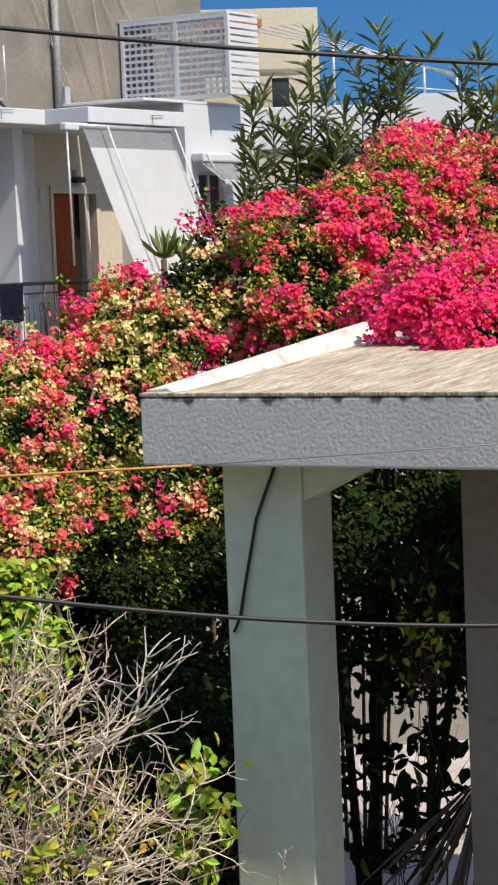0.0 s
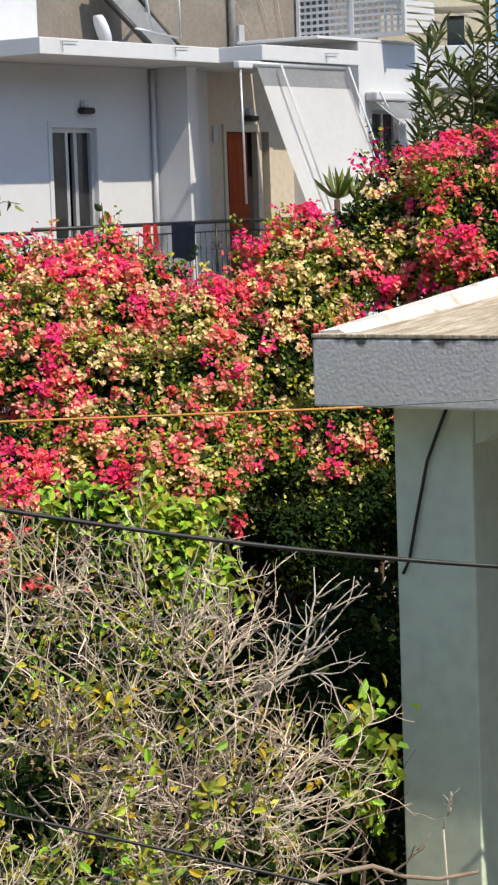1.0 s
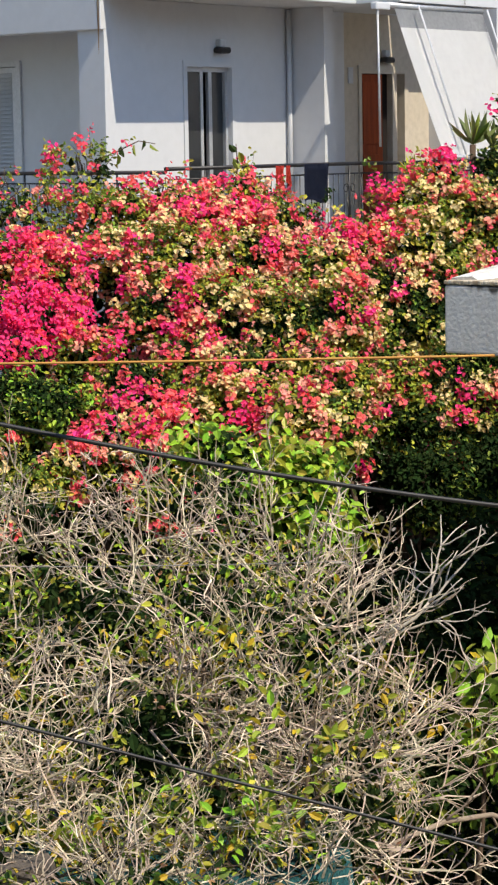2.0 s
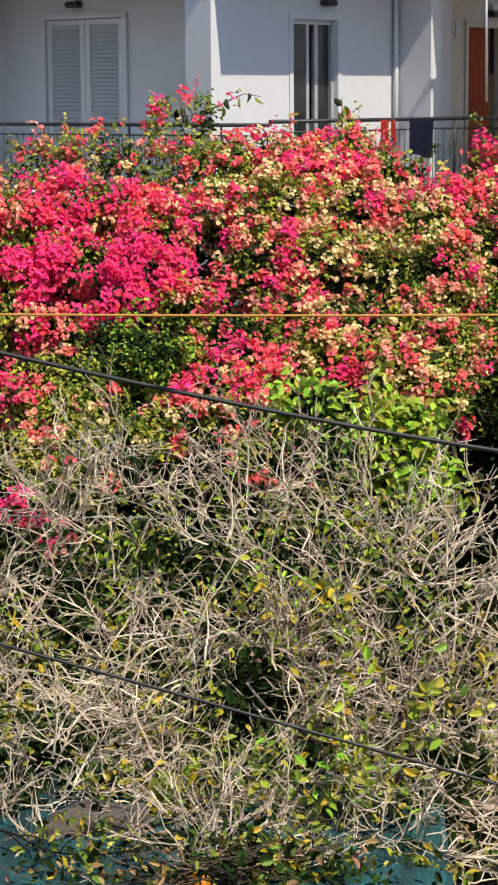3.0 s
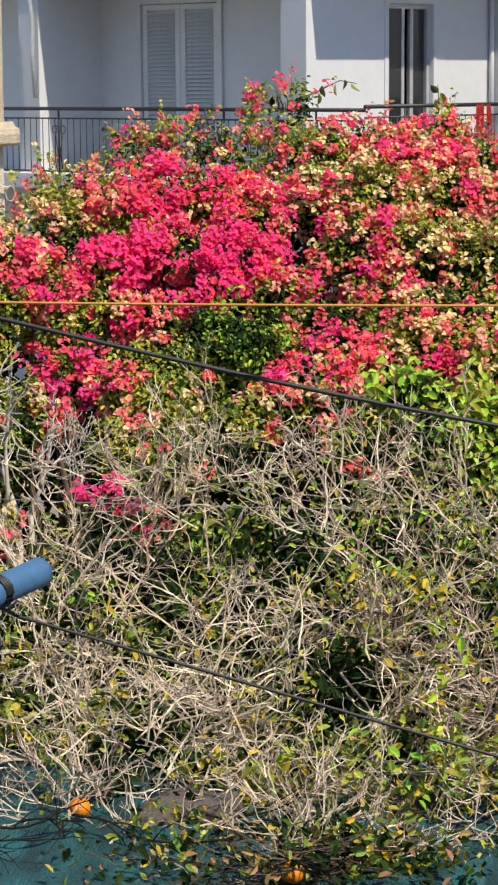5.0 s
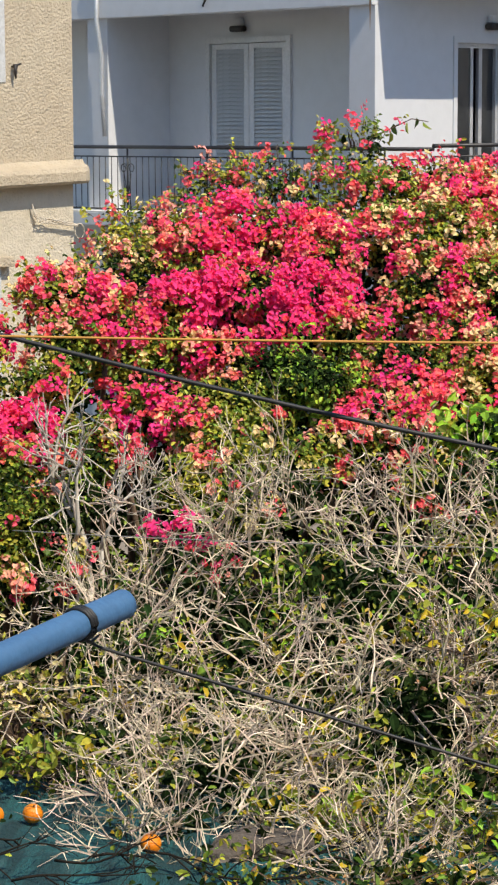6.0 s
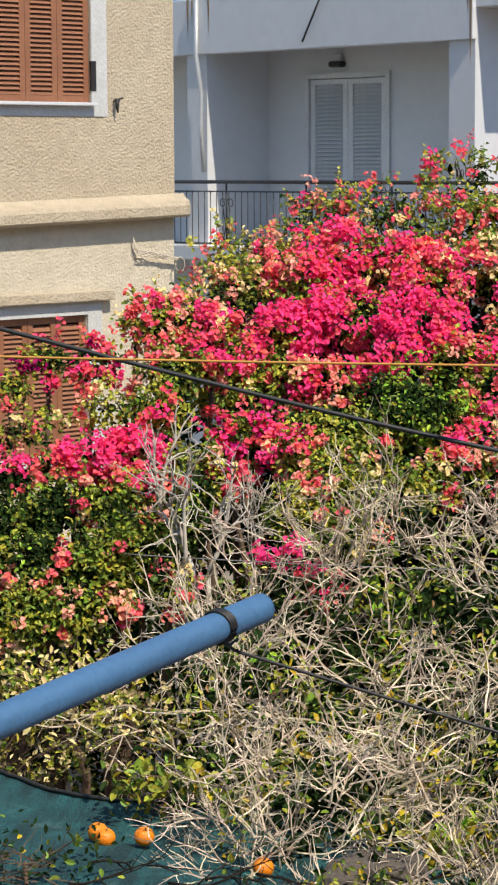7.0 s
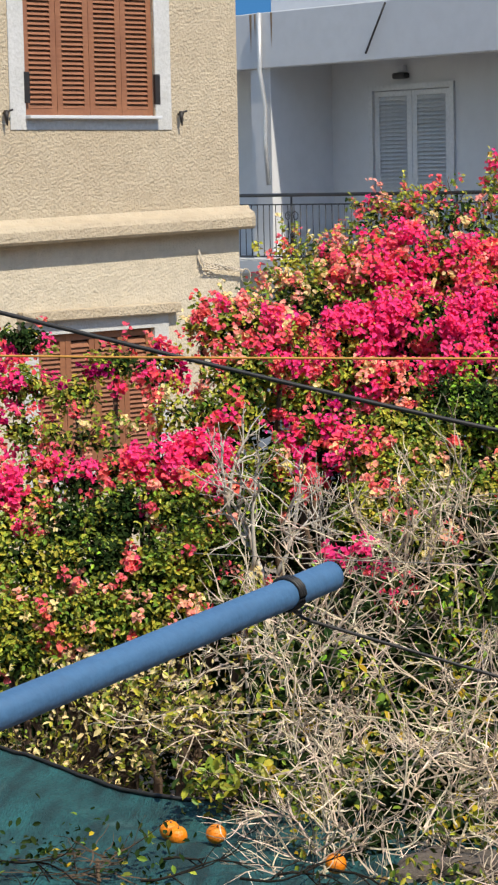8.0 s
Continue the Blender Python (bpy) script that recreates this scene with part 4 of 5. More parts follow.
cable("cable", [Vector((x, 9.8, 3.0853 + -0.1885 * x + 0.0194 * x ** 2 + 0.00183 * x ** 3)) for x in np.linspace(-5, 4.6, 50)], 0.011, BLACKWIRE, "thick black cable slung across the garden")
cable("cable", [Vector((-0.82, 4.12, 3.552)), Vector((-0.80, 4.19, 3.515))] + [Vector((-0.79, 4.19, 3.511)).lerp(Vector((1.3, 4.2, 2.91)), k / 12) for k in range(13)] + [Vector((11.44, 4.25, 0.0))], 0.0034, BLACKWIRE, "thin dark cable tied to the blue pipe")
cable("cable", [Vector((x, 16, 6.694 - 0.1031 * (x + 3.2) - 0.8 * (x + 3.2) / 10.4 * (1 - (x + 3.2) / 10.4))) for x in np.linspace(-14.05, 20.05, 70)], 0.018, BLACKWIRE, "black overhead cable before the house")
cable("wire", sag((-2.2, 9.9, 2.68), (0.5, 9.9, 2.64), 0.02), 0.002, GREYWIRE, "thin grey garden wire")
pipe = empty("blue_pipe", pose(0, 0, 0), "blue painted metal pole with a tied cord", "pole")
PIPE = [Vector((-0.749, 4.22, 3.592)), Vector((-1.049, 3.62, 3.536)), Vector((-2.519, 0.68, 3.262))]
bm = tube([PIPE[0], PIPE[0].lerp(PIPE[1], 0.02), PIPE[1], PIPE[2]], 0.029, 24)
part("pole", bm, BLUE, pipe)
tied = PIPE[0].lerp(PIPE[1], 0.2)
along = (PIPE[1] - PIPE[0]).normalized()
sidew = along.cross(Vector((0, 0, 1))).normalized()
upw = sidew.cross(along)
bm = bmesh.new()
for k in range(3):
    tube([tied + along * (0.007 * k + 0.004 * math.sin(a * 0.7)) + 0.0315 * (sidew * math.cos(a * 0.45) + upw * math.sin(a * 0.45)) for a in range(15)], 0.004, 6, bm=bm)
tube([tied - upw * 0.03, tied - upw * 0.045 - along * 0.02, tied - upw * 0.038 - along * 0.05], 0.006, 6, 0.002, bm)
part("cord", bm, BLACKWIRE, pipe, "dark cord wound round the pole")

bm = bmesh.new()
nx, ny = 60, 50


def back(x):
    """Where the far hem of the net runs."""
    return 10.35 - 0.88 * min(1, max(0, (x + 3.3) / 1.0))


net = [[bm.verts.new((-4.6 + 5.05 * i / nx, 5.8 + (back(-4.6 + 5.05 * i / nx) - 5.8) * j / ny, 1.61 - 0.05 * (i / nx) + 0.05 * (j / ny) + 0.05 * noise.noise(Vector((i * 0.12, j * 0.2, 3))) + 0.018 * noise.noise(Vector((i * 0.5, j * 0.8, 9))))) for j in range(ny + 1)] for i in range(nx + 1)]
net_edge = [col[-1].co.z for col in net]
for i in range(nx):
    for j in range(ny):
        bm.faces.new((net[i][j], net[i + 1][j], net[i + 1][j + 1], net[i][j + 1])).smooth = True
shade_net = empty("shade_net", pose(0, 0, 0), "sagging teal shade net stretched under the citrus", "net")
part("cloth", bm, NET, shade_net)
part("edge_rope", tube([(-4.6 + 5.05 * i / nx, back(-4.6 + 5.05 * i / nx), net_edge[i] + 0.010) for i in range(nx + 1)], 0.010, 6), BLACKWIRE, shade_net, "dark hem of the net")


# ---- plants ----
shrub("bougainvillea_bush", [
    (3.65, 15.34, 4.55, 0.60, 0.52, 0.50, "pinkgreen"),
    (2.96, 15.09, 4.44, 0.56, 0.48, 0.48, "pinkgreen"),
    (3.47, 15.62, 4.90, 0.34, 0.32, 0.32, "redgreen"),
    (4.06, 15.63, 4.80, 0.36, 0.36, 0.34, "redgreen"),
    (2.40, 14.74, 4.28, 0.47, 0.40, 0.40, "pinkgreen"),
    (2.59, 15.12, 4.57, 0.49, 0.21, 0.21, "pinkgreen"),
    (2.90, 12.21, 4.07, 0.30, 0.18, 0.18, "hot"),
    (3.16, 12.22, 4.08, 0.30, 0.20, 0.20, "hot"),
    (3.00, 11.82, 4.00, 0.25, 0.11, 0.11, "hot"),
    (3.23, 13.42, 4.25, 0.37, 0.20, 0.20, "magenta"),
    (2.92, 14.03, 4.05, 0.21, 0.21, 0.21, "magenta"),
    (2.56, 14.45, 4.05, 0.43, 0.25, 0.25, "redgreen"),
], "sprawling bougainvillea with crimson and magenta bracts behind the concrete roof", "bougainvillea", wood=DARKBARK)
shrub("bougainvillea_bush", [
    (1.14, 14.70, 4.11, 0.20, 0.09, 0.09, "magenta"),
    (0.88, 14.56, 3.89, 0.16, 0.09, 0.09, "magenta"),
    (1.36, 14.80, 4.27, 0.15, 0.09, 0.07, "magenta"),
    (1.41, 14.69, 4.08, 0.18, 0.10, 0.11, "creamgreen"),
    (1.58, 14.61, 3.95, 0.29, 0.18, 0.20, "cream"),
    (1.72, 14.74, 4.14, 0.22, 0.12, 0.13, "cream"),
    (2.00, 14.83, 4.29, 0.24, 0.12, 0.13, "creamgreen"),
    (2.08, 14.70, 4.07, 0.28, 0.15, 0.17, "creamgreen"),
    (1.94, 14.57, 3.85, 0.15, 0.09, 0.07, "pinkred"),
    (2.25, 14.61, 3.92, 0.24, 0.13, 0.15, "redgreen"),
    (1.74, 14.86, 4.34, 0.17, 0.09, 0.08, "lime"),
    (1.24, 14.50, 3.78, 0.31, 0.16, 0.18, "cream"),
    (1.00, 14.35, 3.55, 0.29, 0.16, 0.18, "creamgreen"),
    (0.72, 14.46, 3.74, 0.18, 0.13, 0.14, "creamred"),
    (1.22, 14.26, 3.40, 0.29, 0.19, 0.21, "cream"),
    (0.87, 14.20, 3.32, 0.21, 0.16, 0.18, "cream"),
    (1.40, 14.39, 3.60, 0.18, 0.15, 0.16, "cream"),
    (1.09, 13.99, 2.99, 0.19, 0.12, 0.13, "cream"),
    (0.88, 14.04, 3.08, 0.19, 0.14, 0.16, "darkred"),
    (0.66, 13.78, 2.70, 0.14, 0.12, 0.14, "darkred"),
    (1.17, 13.82, 2.74, 0.28, 0.16, 0.17, "darkred"),
    (1.52, 13.84, 2.75, 0.16, 0.14, 0.22, "creamred"),
    (1.48, 14.04, 3.05, 0.28, 0.16, 0.18, "darkred"),
    (1.75, 13.95, 2.90, 0.17, 0.16, 0.31, "darkred"),
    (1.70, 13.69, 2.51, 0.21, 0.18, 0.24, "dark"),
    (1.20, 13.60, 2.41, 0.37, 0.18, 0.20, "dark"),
    (0.51, 14.20, 3.33, 0.16, 0.14, 0.20, "coralcream"),
    (0.51, 13.95, 2.97, 0.14, 0.13, 0.17, "coralcream"),
    (2.33, 14.81, 4.24, 0.22, 0.13, 0.15, "redgreen"),
    (2.18, 14.99, 4.47, 0.21, 0.10, 0.11, "coralgreen"),
    (1.92, 14.93, 4.37, 0.21, 0.09, 0.10, "creamgreen"),
    (2.44, 14.98, 4.45, 0.17, 0.11, 0.12, "redgreen"),
    (2.20, 14.84, 4.21, 0.22, 0.13, 0.15, "creamred"),
], "bougainvillea thicket with cream and pink bracts among green leaves", "bougainvillea")
shrub("bougainvillea_bush", [
    (-0.42, 14.90, 4.10, 0.26, 0.11, 0.12, "pinkred"),
    (0.04, 14.88, 4.08, 0.28, 0.12, 0.13, "pinkred"),
    (0.11, 15.08, 4.24, 0.09, 0.09, 0.07, "pinkred"),
    (0.40, 14.74, 3.96, 0.20, 0.12, 0.13, "pinkred"),
    (-0.16, 14.73, 3.96, 0.29, 0.17, 0.18, "red"),
    (-0.69, 14.42, 3.72, 0.27, 0.18, 0.20, "creamred"),
    (-0.30, 14.42, 3.72, 0.29, 0.19, 0.22, "coralcream"),
    (-0.39, 14.02, 3.43, 0.32, 0.19, 0.21, "red"),
    (0.13, 14.46, 3.75, 0.33, 0.21, 0.23, "coralcream"),
    (0.56, 14.33, 3.65, 0.21, 0.18, 0.20, "coralcream"),
    (-0.04, 14.02, 3.43, 0.28, 0.19, 0.21, "coralcream"),
    (0.34, 13.94, 3.36, 0.31, 0.20, 0.23, "cream"),
    (0.65, 13.94, 3.37, 0.21, 0.19, 0.28, "coralcream"),
    (0.06, 13.58, 3.12, 0.27, 0.14, 0.15, "coralcream"),
    (0.43, 13.54, 3.09, 0.24, 0.18, 0.20, "coralcream"),
    (-0.21, 13.67, 3.18, 0.21, 0.12, 0.14, "redgreen"),
    (0.66, 13.41, 3.01, 0.20, 0.18, 0.20, "creamred"),
    (-0.57, 13.21, 2.87, 0.26, 0.12, 0.14, "red"),
    (-0.83, 12.84, 2.64, 0.29, 0.11, 0.12, "red"),
    (-0.50, 12.84, 2.64, 0.22, 0.14, 0.15, "red"),
    (-0.66, 13.06, 2.78, 0.20, 0.10, 0.11, "pinkred"),
    (-0.37, 13.06, 2.78, 0.16, 0.09, 0.10, "red"),
    (0.14, 13.30, 2.93, 0.28, 0.14, 0.16, "coralcream"),
    (-0.04, 13.41, 3.00, 0.20, 0.12, 0.13, "red"),
    (0.42, 13.14, 2.84, 0.20, 0.18, 0.20, "creamred"),
    (-0.35, 12.57, 2.49, 0.22, 0.11, 0.13, "redgreen"),
    (0.62, 13.06, 2.78, 0.16, 0.15, 0.23, "darkred"),
    (0.81, 14.46, 3.75, 0.16, 0.13, 0.14, "pinkred"),
], "large bougainvillea covered in crimson, coral and cream bracts", "bougainvillea", trunks=0.25)
tall_bush = shrub("bougainvillea_bush", [
    (-1.53, 14.84, 4.12, 0.41, 0.13, 0.14, "wisp"),
    (-0.96, 15.05, 4.30, 0.24, 0.14, 0.16, "wisp"),
    (-1.85, 14.72, 4.01, 0.22, 0.13, 0.15, "wisp"),
    (-1.13, 14.72, 4.01, 0.28, 0.12, 0.13, "wisp"),
    (-0.74, 14.72, 4.01, 0.22, 0.13, 0.15, "redgreen"),
    (-1.55, 14.38, 3.74, 0.50, 0.19, 0.21, "magenta"),
    (-1.84, 14.23, 3.62, 0.25, 0.14, 0.16, "magenta"),
    (-1.11, 14.21, 3.61, 0.21, 0.16, 0.18, "magenta"),
    (-1.28, 14.36, 3.72, 0.25, 0.15, 0.16, "pinkred"),
    (-1.95, 13.65, 3.38, 0.14, 0.09, 0.10, "hot"),
    (-1.77, 13.79, 3.49, 0.11, 0.09, 0.08, "hot"),
    (-1.13, 13.76, 3.43, 0.16, 0.09, 0.10, "hot"),
    (-1.26, 13.55, 3.27, 0.14, 0.09, 0.05, "hot"),
    (-1.57, 13.98, 3.43, 0.24, 0.16, 0.17, "dimred"),
    (-2.34, 14.44, 3.79, 0.27, 0.15, 0.16, "coralwisp"),
    (-2.28, 14.13, 3.54, 0.28, 0.17, 0.19, "coralwisp"),
    (-2.17, 14.28, 3.65, 0.21, 0.14, 0.16, "coralwisp"),
    (-2.38, 13.63, 3.33, 0.17, 0.11, 0.12, "pinkred"),
    (-2.68, 13.98, 3.43, 0.21, 0.17, 0.19, "coralwisp"),
    (-2.29, 13.52, 3.09, 0.20, 0.14, 0.15, "redgreen"),
    (-1.99, 13.56, 3.12, 0.20, 0.12, 0.14, "coralgreen"),
    (-1.66, 13.54, 3.10, 0.17, 0.09, 0.09, "magenta"),
    (-1.10, 13.18, 2.98, 0.25, 0.15, 0.16, "leafy"),
    (-1.31, 13.31, 3.06, 0.17, 0.11, 0.13, "leafy"),
    (-0.86, 13.65, 3.18, 0.20, 0.12, 0.14, "red"),
    (-0.58, 13.48, 3.06, 0.24, 0.12, 0.13, "darkred"),
    (-2.05, 13.12, 2.81, 0.23, 0.12, 0.13, "deep"),
    (-1.80, 12.87, 2.76, 0.13, 0.09, 0.08, "magenta"),
    (-2.19, 12.85, 2.63, 0.13, 0.09, 0.08, "deep"),
    (-1.58, 13.14, 2.83, 0.19, 0.17, 0.20, "lime"),
    (-1.36, 13.06, 2.77, 0.13, 0.09, 0.08, "redgreen"),
    (-1.63, 12.85, 2.64, 0.22, 0.10, 0.11, "lime"),
    (-1.69, 12.55, 2.45, 0.19, 0.11, 0.13, "limered"),
    (-1.77, 11.00, 2.45, 0.03, 0.03, 0.03, "hot"),
    (-1.52, 11.00, 2.45, 0.03, 0.03, 0.04, "hot"),
    (-1.44, 11.00, 2.23, 0.03, 0.03, 0.015, "magenta"),
    (-1.39, 12.39, 2.35, 0.15, 0.09, 0.09, "limered"),
    (-1.54, 11.97, 2.11, 0.07, 0.09, 0.06, "magenta"),
    (-2.35, 12.81, 2.60, 0.16, 0.14, 0.19, "lime"),
    (-2.55, 12.64, 2.50, 0.22, 0.17, 0.19, "redgreen"),
    (-1.19, 12.72, 2.56, 0.22, 0.11, 0.13, "lime"),
], "tall bougainvillea heaped with bright magenta bracts", "bougainvillea", trunks=0.25)
shrub("bougainvillea_bush", [
    (-3.90, 13.19, 3.42, 0.18, 0.09, 0.06, "deep"),
    (-3.90, 13.03, 3.17, 0.16, 0.09, 0.10, "deep"),
    (-3.84, 12.86, 2.92, 0.10, 0.09, 0.06, "deep"),
    (-3.54, 13.00, 3.12, 0.10, 0.09, 0.07, "deep"),
    (-3.30, 13.09, 3.27, 0.13, 0.09, 0.07, "deep"),
    (-3.01, 13.08, 3.25, 0.12, 0.09, 0.09, "deep"),
    (-3.44, 12.83, 2.87, 0.29, 0.09, 0.06, "coralwisp"),
    (-2.88, 12.93, 3.01, 0.15, 0.12, 0.13, "coralwisp"),
    (-2.55, 13.24, 3.49, 0.25, 0.11, 0.12, "red"),
    (-2.30, 13.15, 3.34, 0.15, 0.12, 0.13, "pinkred"),
    (-2.50, 13.07, 3.23, 0.18, 0.12, 0.13, "redgreen"),
    (-2.58, 12.93, 3.01, 0.16, 0.12, 0.13, "redgreen"),
    (-2.79, 13.20, 3.42, 0.08, 0.09, 0.07, "wisp"),
    (-2.70, 12.75, 2.76, 0.12, 0.09, 0.06, "hot"),
    (-2.93, 12.73, 2.73, 0.13, 0.09, 0.05, "hot"),
    (-3.16, 12.71, 2.69, 0.13, 0.09, 0.06, "magenta"),
    (-3.40, 12.65, 2.61, 0.14, 0.09, 0.07, "magenta"),
    (-3.64, 12.73, 2.72, 0.13, 0.09, 0.05, "magenta"),
    (-3.76, 12.60, 2.53, 0.19, 0.09, 0.09, "magenta"),
    (-3.84, 12.50, 2.38, 0.12, 0.09, 0.06, "magenta"),
    (-3.37, 12.50, 2.39, 0.34, 0.13, 0.15, "shadyleaf"),
    (-3.05, 12.56, 2.48, 0.27, 0.12, 0.13, "shadyleaf"),
    (-2.73, 12.56, 2.48, 0.24, 0.16, 0.17, "redgreen"),
    (-3.63, 12.34, 2.16, 0.28, 0.15, 0.17, "lime"),
    (-3.20, 12.34, 2.17, 0.31, 0.14, 0.16, "shadyleaf"),
    (-2.84, 12.34, 2.17, 0.26, 0.16, 0.18, "limered"),
    (-2.57, 12.39, 2.25, 0.19, 0.17, 0.19, "shadyleaf"),
    (-2.41, 12.51, 2.41, 0.16, 0.14, 0.19, "shadyleaf"),
    (-2.62, 12.48, 2.36, 0.07, 0.09, 0.04, "pinkred"),
    (-2.41, 12.25, 2.06, 0.10, 0.09, 0.07, "redgreen"),
    (-3.39, 12.15, 1.91, 0.39, 0.12, 0.14, "limered"),
    (-2.91, 12.17, 1.94, 0.27, 0.11, 0.13, "coralgreen"),
    (-3.71, 12.09, 1.82, 0.24, 0.15, 0.17, "lime"),
    (-4.04, 12.36, 2.19, 0.22, 0.19, 0.28, "lime"),
    (-4.08, 12.65, 2.61, 0.19, 0.14, 0.16, "magenta"),
], "straggling bougainvillea with magenta sprays over yellow-green leaves", "bougainvillea")
shoot_root = Vector(tall_bush.location)
for line, leaves_at in (([(-0.92, 15.0, 4.3), (-0.84, 15.0, 4.41), (-0.74, 15.0, 4.45), (-0.59, 15.0, 4.52), (-0.48, 15.0, 4.5)], [(-0.73, 15.0, 4.43), (-0.7, 15.0, 4.48), (-0.62, 15.0, 4.49), (-0.56, 15.0, 4.52), (-0.49, 15.0, 4.5)]),
                        ([(0.04, 15.0, 4.2), (0.06, 15.0, 4.35), (0.05, 15.0, 4.49)], [(0.08, 15.0, 4.43), (0.03, 15.0, 4.49), (0.05, 15.0, 4.39)])):
    part("arching_shoot", tube([Vector(q) - shoot_root for q in line], 0.006, 6, 0.003), BARK, tall_bush)
    q = np.array([tuple(Vector(v) - shoot_root) for v in leaves_at])
    for k in range(len(q)):
        blades("shoot_leaf", q[k:k + 1] - np.array([0, 0, 0.03]), unit(np.array([[0.3, -0.2, -0.9]]) + rng.normal(size=(1, 3)) * 0.35), np.array([0.085]), np.array([0.05]), [LEAF, DARKLEAF], np.array([k % 2]), tall_bush)
shrub("citrus_shrub", [
    (0.06, 11.58, 2.83, 0.23, 0.10, 0.12, "fresh"),
    (-0.15, 11.69, 2.92, 0.11, 0.09, 0.07, "fresh"),
    (0.29, 11.45, 2.72, 0.19, 0.11, 0.12, "fresh"),
    (-0.00, 11.42, 2.69, 0.17, 0.09, 0.09, "fresh"),
    (0.48, 11.25, 2.56, 0.14, 0.11, 0.13, "fresh"),
    (0.43, 11.58, 2.83, 0.12, 0.09, 0.06, "fresh"),
], "young citrus shrub with fresh bright green leaves", "shrub", size=0.062, density=620, blossom=False)
# shade below the thicket is put into these dark leaf mixes
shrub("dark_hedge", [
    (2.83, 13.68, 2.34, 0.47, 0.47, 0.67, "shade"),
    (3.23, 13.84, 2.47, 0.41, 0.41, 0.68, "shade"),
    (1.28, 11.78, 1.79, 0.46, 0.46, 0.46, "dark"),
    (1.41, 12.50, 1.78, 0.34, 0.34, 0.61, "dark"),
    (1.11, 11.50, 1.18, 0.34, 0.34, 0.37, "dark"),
], "hedge under the flowering thicket, leaves darkened to stand for shade", "hedge", size=0.06, density=260, blossom=False, shoots=0, trunks=0.0)

# dark leaves fill in, by colour, the shade behind the bushes
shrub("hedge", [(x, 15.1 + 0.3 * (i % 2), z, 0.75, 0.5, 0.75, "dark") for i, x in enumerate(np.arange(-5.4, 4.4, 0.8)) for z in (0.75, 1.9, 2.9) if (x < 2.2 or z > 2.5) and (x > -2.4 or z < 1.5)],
      "hedge under the flowering thicket, leaves darkened to stand for shade", "hedge", size=0.08, density=90, blossom=True, inner=90, shoots=0, trunks=0.0)
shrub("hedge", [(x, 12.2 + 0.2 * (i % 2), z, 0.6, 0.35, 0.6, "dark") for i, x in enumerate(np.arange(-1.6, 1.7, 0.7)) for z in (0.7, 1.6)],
      "low hedge behind the dry bush, leaves darkened to stand for shade", "hedge", size=0.08, density=90, blossom=True, inner=90, shoots=0, trunks=0.0)

# ---- dry bush ----
def dry_bush(name, lobes, label, count, leaves):
    """Forking bare shoots in three orders, small leaves in patches, and a heart of dark leaves that stand for shade."""
    root = empty(name, pose(0, 10, 0), label, "bush")
    off = np.array([0, 10, 0])
    st, wy, ln = [], [], []
    lc, lw, ll, li, lf = [], [], [], [], []
    for x, y, z, rx, ry, rz in lobes:
        c, r = np.array([x, y, z]) - off, np.array([rx, ry, rz])
        n = int(count * rx * rz)
        d = unit(rng.normal(size=(n, 3)))
        d[:, 1] = np.where(rng.random(n) < 0.8, -np.abs(d[:, 1]), d[:, 1])
        p = c + d * r * (rng.uniform(0.3, 0.95, n) ** 0.5)[:, None]
        keep = np.array([noise.noise(Vector((w_ + off) * 3.4 + 71.0)) for w_ in p]) > rng.uniform(-0.25, 0.15, n)
        p, d = p[keep], d[keep]
        n = len(p)
        high = z > 2.05
        lean = np.array([0.75, 0.35, 0.45]) if high else np.array([0.95, 0.4, 0.5])
        st.append(p)
        wy.append(unit(d * 0.35 + rng.normal(size=(n, 3)) * lean + np.array([0, -0.12, 0.75 if high else 0.1])))
        ln.append(rng.uniform(0.22, 0.6, n) * (1.0 if rz > 0.3 else 0.6))
        # leaves in small patches
        m = int(leaves * rx * rz * (2.4 if high else 2.3))
        d2 = unit(rng.normal(size=(m, 3)))
        d2[:, 1] = np.where(rng.random(m) < 0.75, -np.abs(d2[:, 1]), d2[:, 1])
        q = c + d2 * r * (rng.uniform(0.3, 0.95, m) ** 0.5)[:, None]
        keep = np.array([noise.noise(Vector((w_ + off) * 3.3 + 11.0)) for w_ in q]) > rng.uniform(-0.1, 0.3, m)
        q, d2 = q[keep], d2[keep]
        m = len(q)
        lc.append(q)
        lf.append(unit(d2 * 0.5 + SUNWARD + rng.normal(size=(m, 3)) * 0.5))
        lw.append(unit(rng.normal(size=(m, 3)) + np.array([0, -0.2, 0.2])))
        ll.append(rng.uniform(0.02, 0.046, m))
        yellow = rng.random(m) < np.where(q[:, 2] < 2.2, 0.07, 0.02)
        li.append(np.where(yellow, 3, rng.choice([0, 1, 2, 4], size=m, p=[0.50, 0.06, 0.38, 0.06])))
        if high:
            li[-1] = np.where((li[-1] == 0) & (rng.random(m) < 0.6), 5, li[-1])
        # the heart of the bush: dark leaves carry its shade in their colour
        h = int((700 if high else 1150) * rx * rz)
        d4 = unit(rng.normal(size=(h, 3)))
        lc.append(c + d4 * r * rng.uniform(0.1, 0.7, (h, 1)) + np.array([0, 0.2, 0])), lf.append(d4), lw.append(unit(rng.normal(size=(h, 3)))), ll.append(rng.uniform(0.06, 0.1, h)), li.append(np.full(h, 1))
    st, wy, ln = np.concatenate(st), np.concatenate(wy), np.concatenate(ln)
    shoot, pts = twigs("twig_tangle", st, wy, ln, rng.uniform(0.0040, 0.0072, len(st)), TWIG, root, 8, 0.15, 0.02, "bare grey shoots crossing one another")
    tagged(shoot, kind="stuff")
